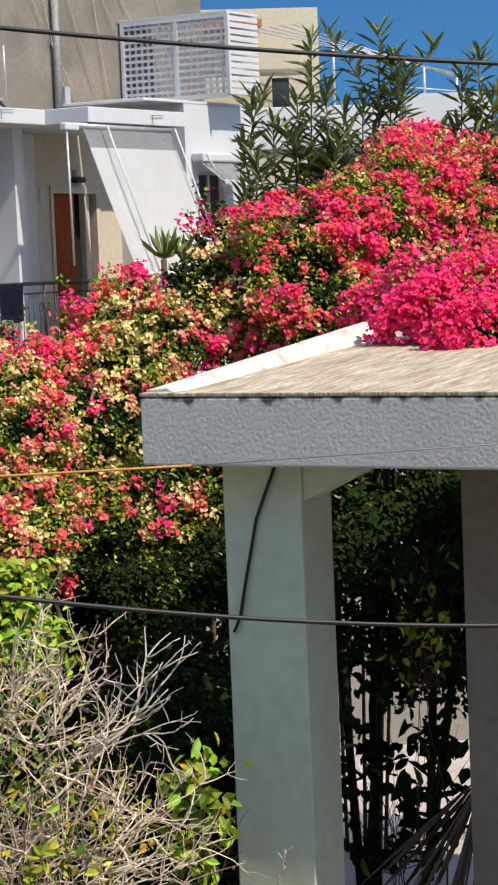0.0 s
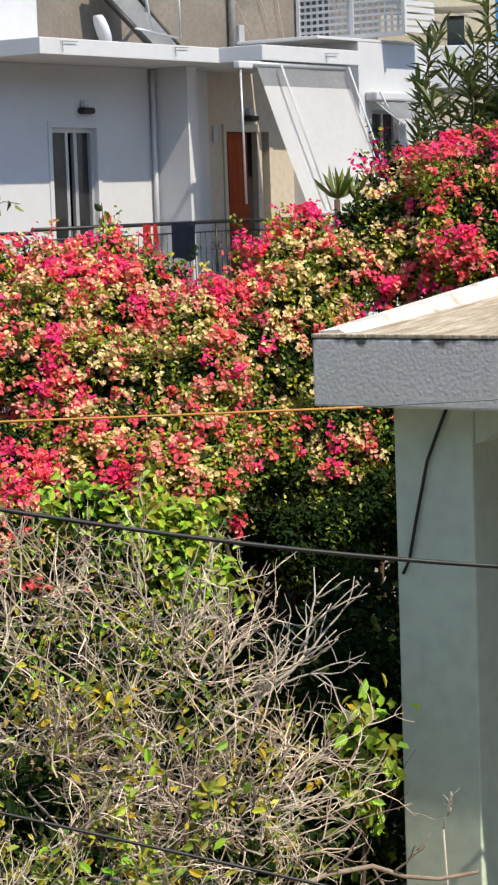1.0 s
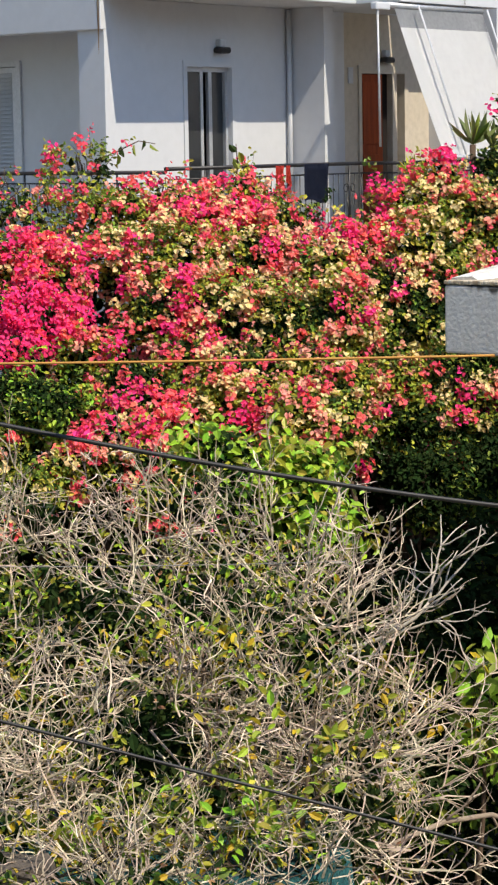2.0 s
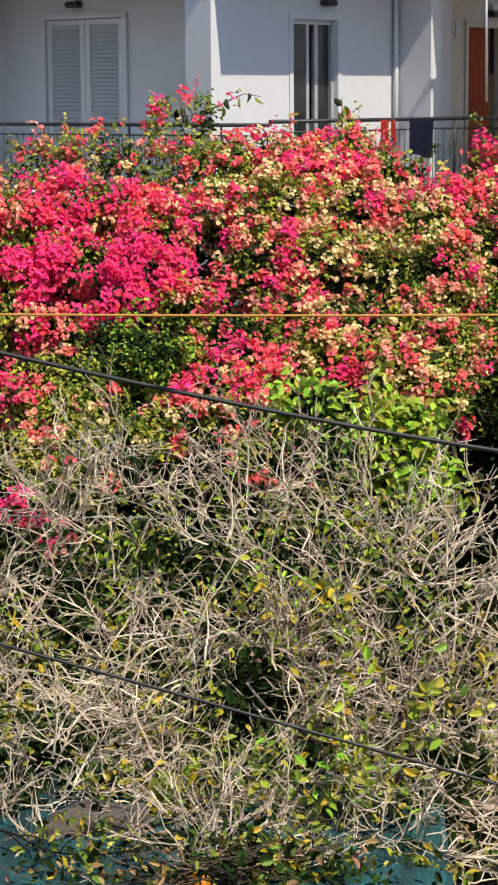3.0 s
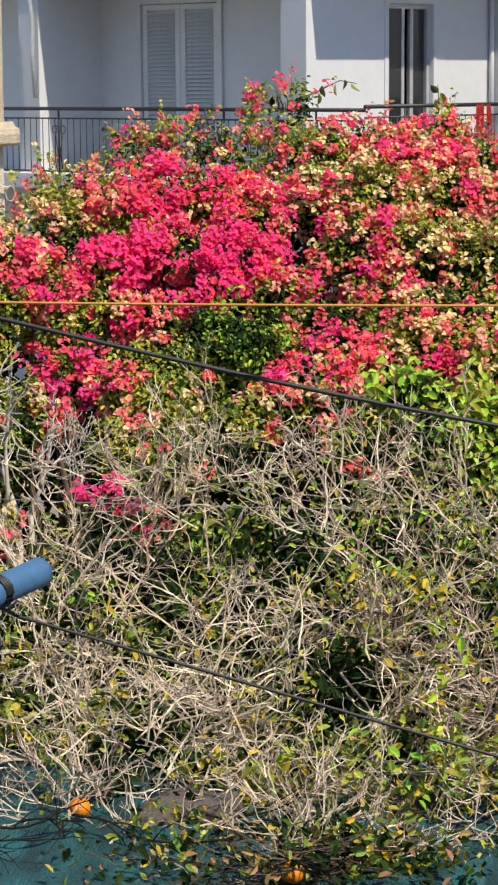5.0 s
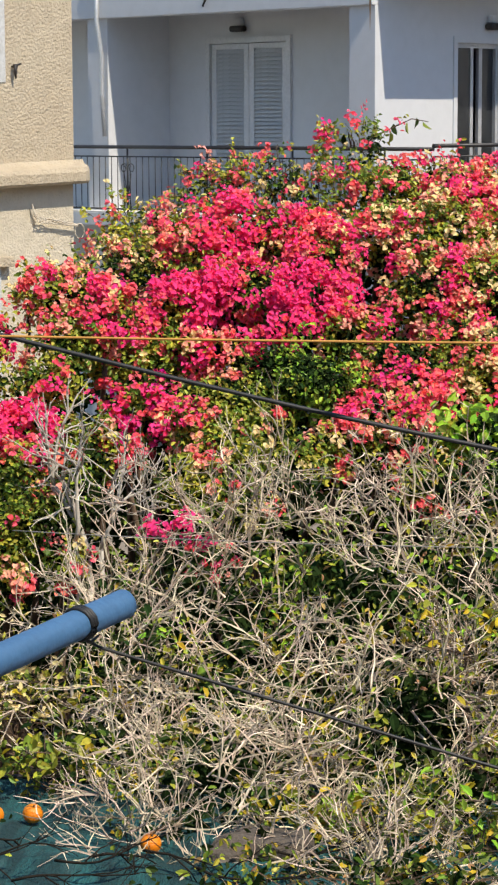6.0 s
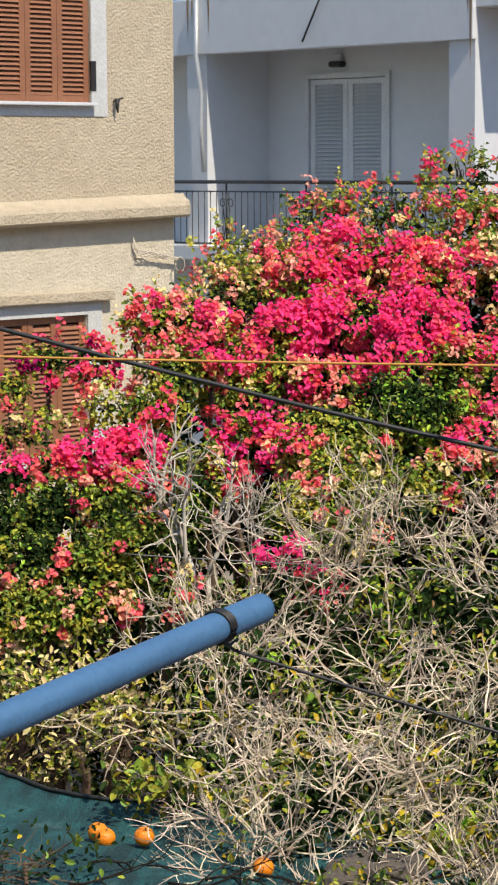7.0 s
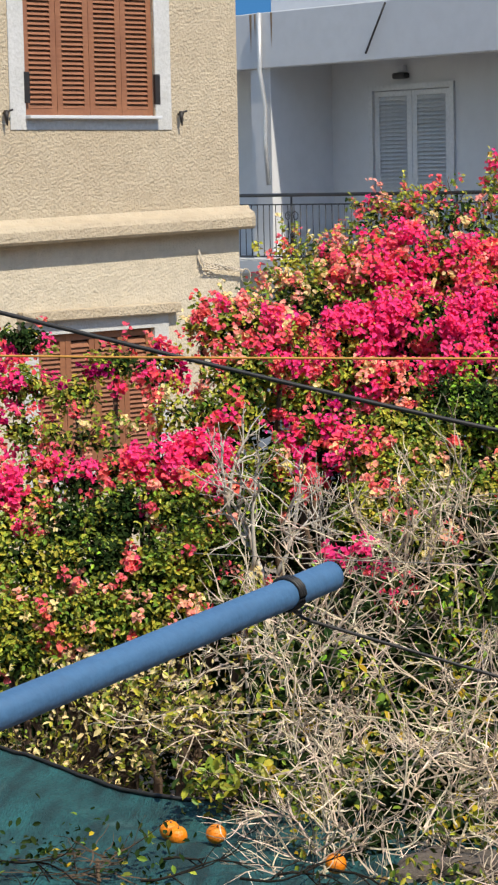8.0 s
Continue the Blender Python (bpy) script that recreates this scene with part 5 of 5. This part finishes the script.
    for order, (per, near, far, thick) in enumerate(((5, 0.09, 0.30, 0.0040), (2, 0.04, 0.13, 0.0027))):
        k = np.repeat(np.arange(len(pts)), per)
        j = rng.integers(1, pts.shape[1] - 1, len(k))
        a, b = pts[k, j], pts[k, j + 1]
        u = rng.random((len(k), 1))
        way = unit(unit(b - a) + rng.normal(size=(len(k), 3)) * 0.62)
        fork, pts = twigs("twig_tangle", a + (b - a) * u, way, rng.uniform(near, far, len(k)), rng.uniform(0.75, 1.25, len(k)) * thick, TWIG, root, 5, 0.2, 0.03, "fine bare twigs forking off the shoots")
        tagged(fork, kind="stuff")
    lc, lw, ll, li, lf = (np.concatenate(q) for q in (lc, lw, ll, li, lf))
    ll = np.where(li == 3, ll * 1.5, ll)
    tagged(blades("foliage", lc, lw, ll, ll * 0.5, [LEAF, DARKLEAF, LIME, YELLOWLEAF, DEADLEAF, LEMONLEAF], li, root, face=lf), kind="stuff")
    for i in range(18):
        l = lobes[i % len(lobes)]
        b0 = Vector((l[0] * 0.85 + rng.normal() * 0.3, l[1] - 9.9, 0.0))
        t0 = Vector((l[0] + rng.normal() * l[3] * 0.6, l[1] - 9.9 + rng.normal() * 0.15, l[2] + rng.normal() * l[5] * 0.3))
        part("stem", tube([b0, b0.lerp(t0, 0.4) + Vector((rng.normal() * 0.1, 0, 0)), b0.lerp(t0, 0.75) + Vector((rng.normal() * 0.08, 0, 0)), t0], 0.02, 6, 0.005), BARK, root)
    return root


dry_bush("dry_bush", [
    (-1.53, 11.16, 2.11, 0.63, 0.52, 0.52),
    (-0.65, 10.85, 2.18, 0.69, 0.50, 0.50),
    (0.07, 10.84, 2.25, 0.53, 0.48, 0.48),
    (-1.19, 10.12, 1.66, 0.74, 0.45, 0.45),
    (-0.34, 9.93, 1.73, 0.73, 0.46, 0.46),
    (0.43, 10.07, 1.96, 0.54, 0.54, 0.54),
    (0.03, 10.25, 2.22, 0.65, 0.50, 0.50),
    (-0.42, 9.51, 1.85, 0.60, 0.42, 0.42),
    (0.39, 9.71, 1.72, 0.47, 0.43, 0.43),
    (-0.84, 9.12, 1.53, 0.58, 0.25, 0.25),
    (-0.08, 9.03, 1.52, 0.58, 0.27, 0.27),
    (-1.65, 9.96, 2.09, 0.32, 0.32, 0.34),
    (-1.79, 9.51, 1.74, 0.33, 0.21, 0.21),
    (-1.22, 9.27, 1.69, 0.46, 0.34, 0.34),
    (-1.30, 9.01, 1.61, 0.45, 0.22, 0.22),
    (-0.46, 8.79, 1.55, 0.54, 0.17, 0.17),
    (0.34, 8.82, 1.57, 0.43, 0.24, 0.24),
    (-0.29, 8.93, 1.73, 0.66, 0.26, 0.26),
    (0.46, 9.15, 1.68, 0.36, 0.29, 0.29),
    (-0.95, 8.91, 1.64, 0.44, 0.22, 0.22),
    (-1.92, 10.39, 1.80, 0.38, 0.38, 0.51),
    (-1.35, 8.68, 1.60, 0.28, 0.15, 0.15),
    (-0.79, 8.56, 1.55, 0.38, 0.13, 0.13),
    (-0.21, 8.52, 1.55, 0.42, 0.15, 0.15),
    (0.33, 8.57, 1.56, 0.32, 0.15, 0.15),
    (-1.30, 8.78, 1.60, 0.30, 0.15, 0.15),
    (-0.48, 8.31, 1.60, 0.49, 0.11, 0.11),
    (0.19, 8.31, 1.57, 0.41, 0.11, 0.11),
    (-1.04, 11.51, 2.58, 0.37, 0.23, 0.23),
    (-0.28, 11.50, 2.55, 0.37, 0.20, 0.20),
    (-0.98, 8.40, 1.64, 0.26, 0.12, 0.13),
    (-0.70, 8.22, 1.60, 0.24, 0.10, 0.11),
], "tangled half-dead bush of bare grey twigs and small yellowing leaves", 300, 2000)


# ---- bare bleached branches ----
def limb(bm, start, way, length, radius, depth, spread=0.6, lift=0.05):
    """A crooked limb that forks again and again."""
    pts, d, at = [start], way.normalized(), start
    n = 5
    for k in range(n):
        d = (d + Vector(rng.normal(size=3)) * 0.17 + Vector((0, 0, lift))).normalized()
        at = at + d * (length / n)
        pts.append(at)
    tube(pts, radius, 6, radius * 0.55, bm)
    if depth:
        for k in range(2 if depth < 2 else 3):
            j = rng.integers(2, n + 1)
            nd = (d + Vector(rng.normal(size=3)) * spread).normalized()
            limb(bm, pts[int(j)], nd, length * rng.uniform(0.5, 0.75), radius * 0.62, depth - 1, spread, lift)
        limb(bm, pts[-1], d, length * 0.6, radius * 0.55, depth - 1, spread, lift)


def bare_shrub(stems, label):
    """stems: (foot, first point, way, length, radius, depth), each a limb of its own."""
    root = empty("bare_branches", pose(*stems[0][0]), label, "shrub")
    off = Vector(stems[0][0])
    for foot, at, way, length, radius, depth in stems:
        bm8 = bmesh.new()
        f0, a0 = Vector(foot) - off, Vector(at) - off
        tube([f0, f0.lerp(a0, 0.5) + Vector((0.03, 0, 0)), a0], radius * 1.4, 7, radius, bm8)
        limb(bm8, a0, Vector(way), length, radius, depth)
        part("limb", bm8, BLEACHED, root)
    return root


bare_shrub([((-2.3, 12.4, 0), (-2.28, 12.25, 2.1), (-0.25, -0.1, 1), 0.46, 0.019, 3), ((-2.2, 12.4, 0), (-2.2, 12.2, 2.15), (0.25, -0.1, 1), 0.40, 0.015, 3),
            ((-2.36, 12.4, 0), (-2.34, 12.2, 2.2), (-0.05, -0.1, 1), 0.42, 0.015, 3), ((-2.45, 12.4, 0), (-2.4, 12.25, 2.0), (-0.6, 0, 0.8), 0.36, 0.009, 3),
            ((-2.1, 12.4, 0), (-2.0, 12.2, 2.0), (0.5, -0.1, 0.9), 0.4, 0.010, 3)], "leafless bleached shrub with forking pale branches")
bare_shrub([((-0.5, 10.5, 1.2), (0.5, 10.1, 2.2), (1, -0.15, 0.02), 0.46, 0.012, 2), ((-0.4, 10.5, 1.25), (0.62, 10.1, 2.25), (0.55, -0.1, 0.55), 0.28, 0.008, 2),
            ((-0.3, 10.5, 1.25), (0.72, 10.05, 2.27), (0.7, -0.1, 0.35), 0.24, 0.007, 2)], "forked bleached branch reaching out of the bush")
low_branch = empty("bare_branches", pose(0, 0, 0), "crooked bare branch crossing low before the pillar", "shrub")
part("limb", tube([(0.6, 9.4, 0), (0.55, 9.35, 1.0), (0.655, 9.300, 1.529), (0.887, 9.450, 1.574), (1.108, 9.600, 1.556), (1.255, 9.650, 1.487), (1.413, 9.700, 1.451), (1.606, 9.800, 1.442)], 0.015, 8, 0.009), BRANCH, low_branch)
for at, way in (((0.887, 9.45, 1.574), (0.5, 0, 0.6)), ((1.108, 9.6, 1.556), (0.4, -0.2, -0.6)), ((1.2, 9.63, 1.51), (0.6, 0, 0.5))):
    bm = bmesh.new()
    limb(bm, Vector(at), Vector(way), 0.16, 0.007, 1)
    part("limb", bm, BRANCH, low_branch)
bare_shrub([((1.49, 9.9, 0), (1.47, 9.9, 1.62), (0.05, 0, 1), 0.12, 0.005, 2)], "thin bare pale shoot before the pillar")

# ---- oleanders ----
def oleander(x, y, stems, label):
    """Upright forking stems with whorls of long narrow leaves; stems: (dx, top height)."""
    root = empty("oleander", pose(x, y, 0), label, "shrub")
    c, w, l, f = [], [], [], []

    def shoot(start, end_, thick, reach):
        bend = Vector((rng.normal() * 0.05, rng.normal() * 0.05, 0))
        pts = [start, start.lerp(end_, 0.35) + bend, start.lerp(end_, 0.7) + bend * 0.8, end_]
        part("stem", tube(pts, thick, 6, 0.005), BARK, root)
        total = (end_ - start).length
        s0 = max(0.15, 1 - reach / total)
        t = s0
        while t < 1.0:
            seg = min(2, int(t * 3))
            at = pts[seg].lerp(pts[seg + 1], t * 3 - seg)
            ang = rng.uniform(0, math.tau)
            near_tip = max(0.0, 1 - (1 - t) * total / 0.25)
            for q in range(3):
                a = ang + q * math.tau / 3 + rng.normal() * 0.35
                tilt = 0.45 + 1.5 * near_tip + rng.normal() * 0.4
                wv = Vector((math.cos(a), math.sin(a), tilt)).normalized()
                ln = rng.uniform(0.12, 0.22)
                c.append(at + wv * ln * 0.52), w.append(wv), l.append(ln)
                f.append(Vector((-math.cos(a) * tilt, -math.sin(a) * tilt, 1)))
            t += rng.uniform(0.042, 0.066) / total
        return pts

    for dx, top in stems:
        foot = Vector((dx * 0.5, 0, 0))
        tip = Vector((dx, 0, top - 0.1))
        pts = shoot(foot, tip, 0.016, 1.5)
        for k in range(3):
            b0 = pts[2].lerp(pts[3], rng.uniform(0.0, 0.7))
            shoot(b0, b0 + Vector((rng.normal() * 0.22, rng.normal() * 0.15, rng.uniform(0.35, 0.7))), 0.008, 0.6)
    c, w, l, f = (np.array(q) for q in (c, w, l, f))
    tagged(blades("foliage", c, w, l, l * 0.19, [OLEANDER], np.zeros(len(c), int), root, "long narrow dark green leaves", 0.2, 0.12, f), kind="stuff")
    return root


oleander(2.85, 16.1, [(-0.45, 5.7), (0.0, 6.08), (0.22, 5.6), (-0.12, 5.65), (0.5, 6.14), (0.66, 5.75), (-0.3, 5.45), (0.36, 5.6), (0.1, 5.75), (0.58, 5.95)], "tall oleander with narrow dark leaves behind the bougainvillea")
oleander(4.05, 16.1, [(-0.1, 5.8), (0.02, 5.95), (0.25, 5.7), (-0.3, 5.4), (0.4, 5.5), (0.12, 5.65)], "oleander with upright leafy stems behind the bougainvillea")

# ---- leafy citrus shoots ----
def citrus(x, y, z, r, count, label, height=None, mats=(LEMONLEAF, LEAF, LIME, YELLOWLEAF), p=(0.45, 0.3, 0.17, 0.08), size=0.09, stout=0.024):
    root = empty("citrus_tree", pose(x, y, 0), label, "tree")
    d = unit(rng.normal(size=(count, 3)))
    cc = np.array([0, 0, z]) + d * np.array(r) * (rng.random((count, 1)) ** 0.4)
    rep = np.repeat(np.arange(count), 6)
    pos = cc[rep] + rng.normal(size=(len(rep), 3)) * 0.05
    wv = unit(rng.normal(size=(len(rep), 3)) + np.array([0, -0.3, 0.1]))
    face = unit(SUNWARD + rng.normal(size=(len(rep), 3)) * 0.5)
    ln = size * rng.uniform(0.6, 1.2, len(rep))
    tagged(blades("foliage", pos, wv, ln, ln * 0.5, list(mats), rng.choice(4, size=len(rep), p=p), root, "glossy pointed citrus leaves", 0.2, 0.12, face), kind="stuff")
    tw, _ = twigs("branchwork", np.zeros((count, 3)) + np.array([0, 0, z - r[2] * 0.8]) + rng.normal(size=(count, 3)) * 0.05, unit(cc - np.array([0, 0, z - r[2] * 0.8])), np.linalg.norm(cc - np.array([0, 0, z - r[2] * 0.8]), axis=1), np.full(count, 0.004), BARK, root, 5, 0.22)
    tagged(tw, kind="stuff")
    bow = rng.normal(size=2) * 0.09
    part("trunk", tube([(0.1, 0.1, 0), (0.06 + bow[0], 0.05, z * 0.25), (0.03 - bow[1], 0.04, z * 0.5), (bow[0] * 0.5, 0.02, z * 0.72), (0, 0, z - r[2] * 0.2)], stout, 8, stout / 3), BARK, root)
    return root


citrus(1.17, 10.35, 1.84, (0.15, 0.2, 0.32), 32, "young citrus with broad green leaves beside the pillar", p=(0.36, 0.5, 0.10, 0.04), size=0.10)
citrus(-3.2, 10.7, 1.55, (0.8, 0.3, 0.4), 220, "pale leafy shrubs along the net edge", mats=(LIME, LEAF, PALE, DARKLEAF), p=(0.34, 0.20, 0.36, 0.10), size=0.042, stout=0.008)
citrus(-2.3, 10.35, 1.80, (0.5, 0.22, 0.12), 70, "low citrus branch with pale yellow-green leaves over the net", mats=(LIME, LEAF, PALE, YELLOWLEAF), p=(0.46, 0.25, 0.26, 0.03), size=0.05, stout=0.008)
citrus(-2.75, 10.9, 1.85, (0.55, 0.25, 0.15), 120, "pale variegated foliage above the net edge", mats=(LIME, LEAF, PALE, YELLOWLEAF), p=(0.30, 0.22, 0.46, 0.02), size=0.042, stout=0.008)
citrus(-1.9, 9.3, 1.78, (0.3, 0.2, 0.1), 40, "citrus twigs beside fallen oranges", mats=(LIME, LEAF, DARKLEAF, YELLOWLEAF), p=(0.4, 0.35, 0.2, 0.05), size=0.06)
citrus(0.05, 8.75, 1.75, (0.5, 0.18, 0.25), 60, "citrus shoots with yellowing leaves in the dry bush", p=(0.2, 0.42, 0.26, 0.12), size=0.06)
citrus(0.3, 9.0, 2.1, (0.5, 0.15, 0.3), 24, "citrus shoots with yellow leaves among grey twigs", p=(0.15, 0.4, 0.25, 0.2), size=0.06)
# the dark leaves of these two stand in for shadows on the net
citrus(-2.3, 8.4, 1.72, (0.6, 0.3, 0.05), 34, "dark leafy twigs on the shade net in place of leaf shadows", mats=(LEAF, DARKLEAF, LIME, YELLOWLEAF), p=(0.1, 0.82, 0.05, 0.03), size=0.04)
citrus(-0.5, 8.0, 1.68, (1.0, 0.3, 0.05), 80, "fallen leaves and twigs on the shade net, mostly dark to stand for shadows", mats=(LEAF, DARKLEAF, DEADLEAF, YELLOWLEAF), p=(0.12, 0.63, 0.2, 0.05), size=0.05)
citrus(-0.15, 9.6, 2.35, (0.5, 0.15, 0.2), 22, "yellow leaves caught in the dry twigs", p=(0.1, 0.35, 0.25, 0.3), size=0.055)
citrus(-0.6, 8.9, 1.7, (0.35, 0.15, 0.2), 26, "sparse citrus shoots under the dry bush", p=(0.2, 0.3, 0.28, 0.22), size=0.07)

citrus(-0.24, 8.10, 1.66, (0.38, 0.12, 0.09), 60, "low leafy citrus shoots spilling over the net", mats=(LEAF, DARKLEAF, LIME, YELLOWLEAF), p=(0.36, 0.38, 0.16, 0.10), size=0.06)
citrus(2.72, 13.3, 1.25, (0.5, 0.15, 0.7), 46, "broad leaves under the canopy, coloured dark for shade, against bright ground", mats=(DARKLEAF, DARKLEAF, DARKLEAF, LEAF), p=(0.4, 0.3, 0.27, 0.03), size=0.15, stout=0.007)
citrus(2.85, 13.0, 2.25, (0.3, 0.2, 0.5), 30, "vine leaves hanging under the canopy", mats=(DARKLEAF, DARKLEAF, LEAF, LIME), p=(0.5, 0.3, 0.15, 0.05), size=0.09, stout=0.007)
# bright leaf colours imitate sun that does not reach this spot
citrus(2.78, 12.75, 2.16, (0.16, 0.1, 0.22), 9, "vine leaves under the canopy, yellow-green in place of sunlight", mats=(LIME, LEMONLEAF, LIME, YELLOWLEAF), p=(0.4, 0.4, 0.15, 0.05), size=0.075, stout=0.006)
frond = empty("palm_frond", pose(3.14, 12.75, 0), "dry grey palm frond hanging under the canopy", "palm frond")
apex = Vector((0.0, 0.0, 1.39))
for k in range(38):
    a = -0.85 + 1.2 * k / 37 + rng.normal() * 0.05
    ln = rng.uniform(0.7, 1.15)
    way = Vector((math.sin(a), rng.normal() * 0.12, -math.cos(a))).normalized()
    start = apex + way * rng.uniform(0.0, 0.06)
    blades("leaflet", np.array([start + way * ln * 0.5]), np.array([way]), np.array([ln]), np.array([rng.uniform(0.018, 0.032)]), [BRANCH], np.zeros(1, int), frond, "", 0.3, rng.uniform(-0.02, 0.08), np.array([[rng.normal() * 0.6, -1.0, 0.3]]))
part("stalk", tube([(0.5, 0.2, 0.0), (0.42, 0.12, 0.9), (0.25, 0.05, 1.29), tuple(apex)], 0.018, 7, 0.01), BARK, frond)
citrus(2.80, 11.30, 2.95, (0.09, 0.05, 0.42), 14, "dark ivy trailing down old plaster", mats=(DARKLEAF, DARKLEAF, DARKLEAF, DARKLEAF), p=(0.25, 0.25, 0.25, 0.25), size=0.07, stout=0.007)


def spiky(x, y, z, n, length, label, mats=(OLEANDER, LEAF)):
    """A rosette of stiff pointed leaves on a short stem."""
    root = empty("spiky_plant", pose(x, y, 0), label, "plant")
    part("stem", tube([(0, 0.2, 0), (0, 0.1, z * 0.6), (0, 0, z)], 0.03, 8, 0.02), BARK, root)
    d = unit(rng.normal(size=(n, 3)) * np.array([0.8, 0.6, 0.4]) + np.array([0, 0, 1.15]))
    ln = length * rng.uniform(0.6, 1.1, n)
    tagged(blades("leaf_rosette", np.array([0, 0, z]) + d * ln[:, None] * 0.5, d, ln, ln * 0.16, list(mats), rng.integers(0, 2, n), root, "stiff pointed leaves", 0.25, 0.08), kind="stuff")
    return root


spiky(1.60, 14.9, 4.46, 15, 0.24, "spiky grey-green plant rising from the thicket")
spiky(1.74, 14.95, 4.44, 13, 0.24, "spiky grey-green plant rising from the thicket")
spiky(1.22, 14.9, 4.24, 18, 0.17, "tuft of pointed leaves at the balcony edge", (LIME, LEMONLEAF))
shrub("dark_shrub", [(1.88, 15.1, 4.60, 0.16, 0.12, 0.10, "deep"), (2.08, 15.15, 4.66, 0.15, 0.12, 0.08, "dark")], "thin shrub with dark red blossoms before the white wall", "shrub", density=230, inner=40, shoots=30)

# near-black twig shapes stand in for shadows cast on the net
bm = bmesh.new()
for k in range(15):
    x_, y_ = -3.3 + 0.2 * k + rng.normal() * 0.1, 7.9 + rng.uniform(0, 0.6)
    limb(bm, Vector((x_, y_, 1.70)), Vector((0.9, rng.normal() * 0.4, 0.03)), 0.3, 0.006, 2, 0.5, 0.0)
tagged(part("net_shadow_twig", bm, DARKBARK), "dark twig shapes standing for shadows cast on the shade net", "twigs", kind="stuff")

# ---- stone in the bush ----
bm = bmesh.new()
bmesh.ops.create_icosphere(bm, subdivisions=4, radius=1)
for q in bm.verts:
    s_ = 1 + 0.22 * noise.noise(q.co * 1.6) + 0.06 * noise.noise(q.co * 5)
    q.co = Vector((max(-0.8, min(0.8, q.co.x)) * 0.25 * s_, max(-0.7, min(0.7, q.co.y)) * 0.2 * s_, max(-0.75, min(0.75, q.co.z)) * 0.21 * s_))
STONE = material("grey_brown_stone", (0.13, 0.105, 0.085), (0.09, 0.075, 0.06), 6, 0.95, 0.6, 40, stain=(0.42, 0.38, 0.34), stain_scale=9, stain_amount=0.35)
stone = tagged(part("stone", bm, STONE), "rough grey-brown stone block lying under the bush", "stone")
stone.location = (-0.92, 8.66, 1.54)

# ---- oranges ----
def orange(x, y, z, r=0.043):
    bm7 = bmesh.new()
    bmesh.ops.create_uvsphere(bm7, u_segments=20, v_segments=14, radius=r)
    for q in bm7.verts:
        q.co.z *= 0.93
        if q.co.z > r * 0.8:
            q.co.z -= (q.co.z - r * 0.8) * 0.8
    for f in bm7.faces:
        f.smooth = True
    root = empty("orange_fruit", pose(x, y, z, 15, 10, 0), "ripe orange lying on the shade net", "fruit", "fallen oranges")
    part("peel", bm7, ORANGE, root)
    part("stalk", tube([(0, 0, r * 0.75), (0.002, 0, r * 0.95)], 0.004, 6), BARK, root)
    return root


orange(-1.92, 8.9, 1.675)
orange(-2.12, 8.92, 1.68)
orange(-2.08, 8.88, 1.67)
orange(-1.38, 8.6, 1.66)
orange(-0.49, 7.95, 1.645)
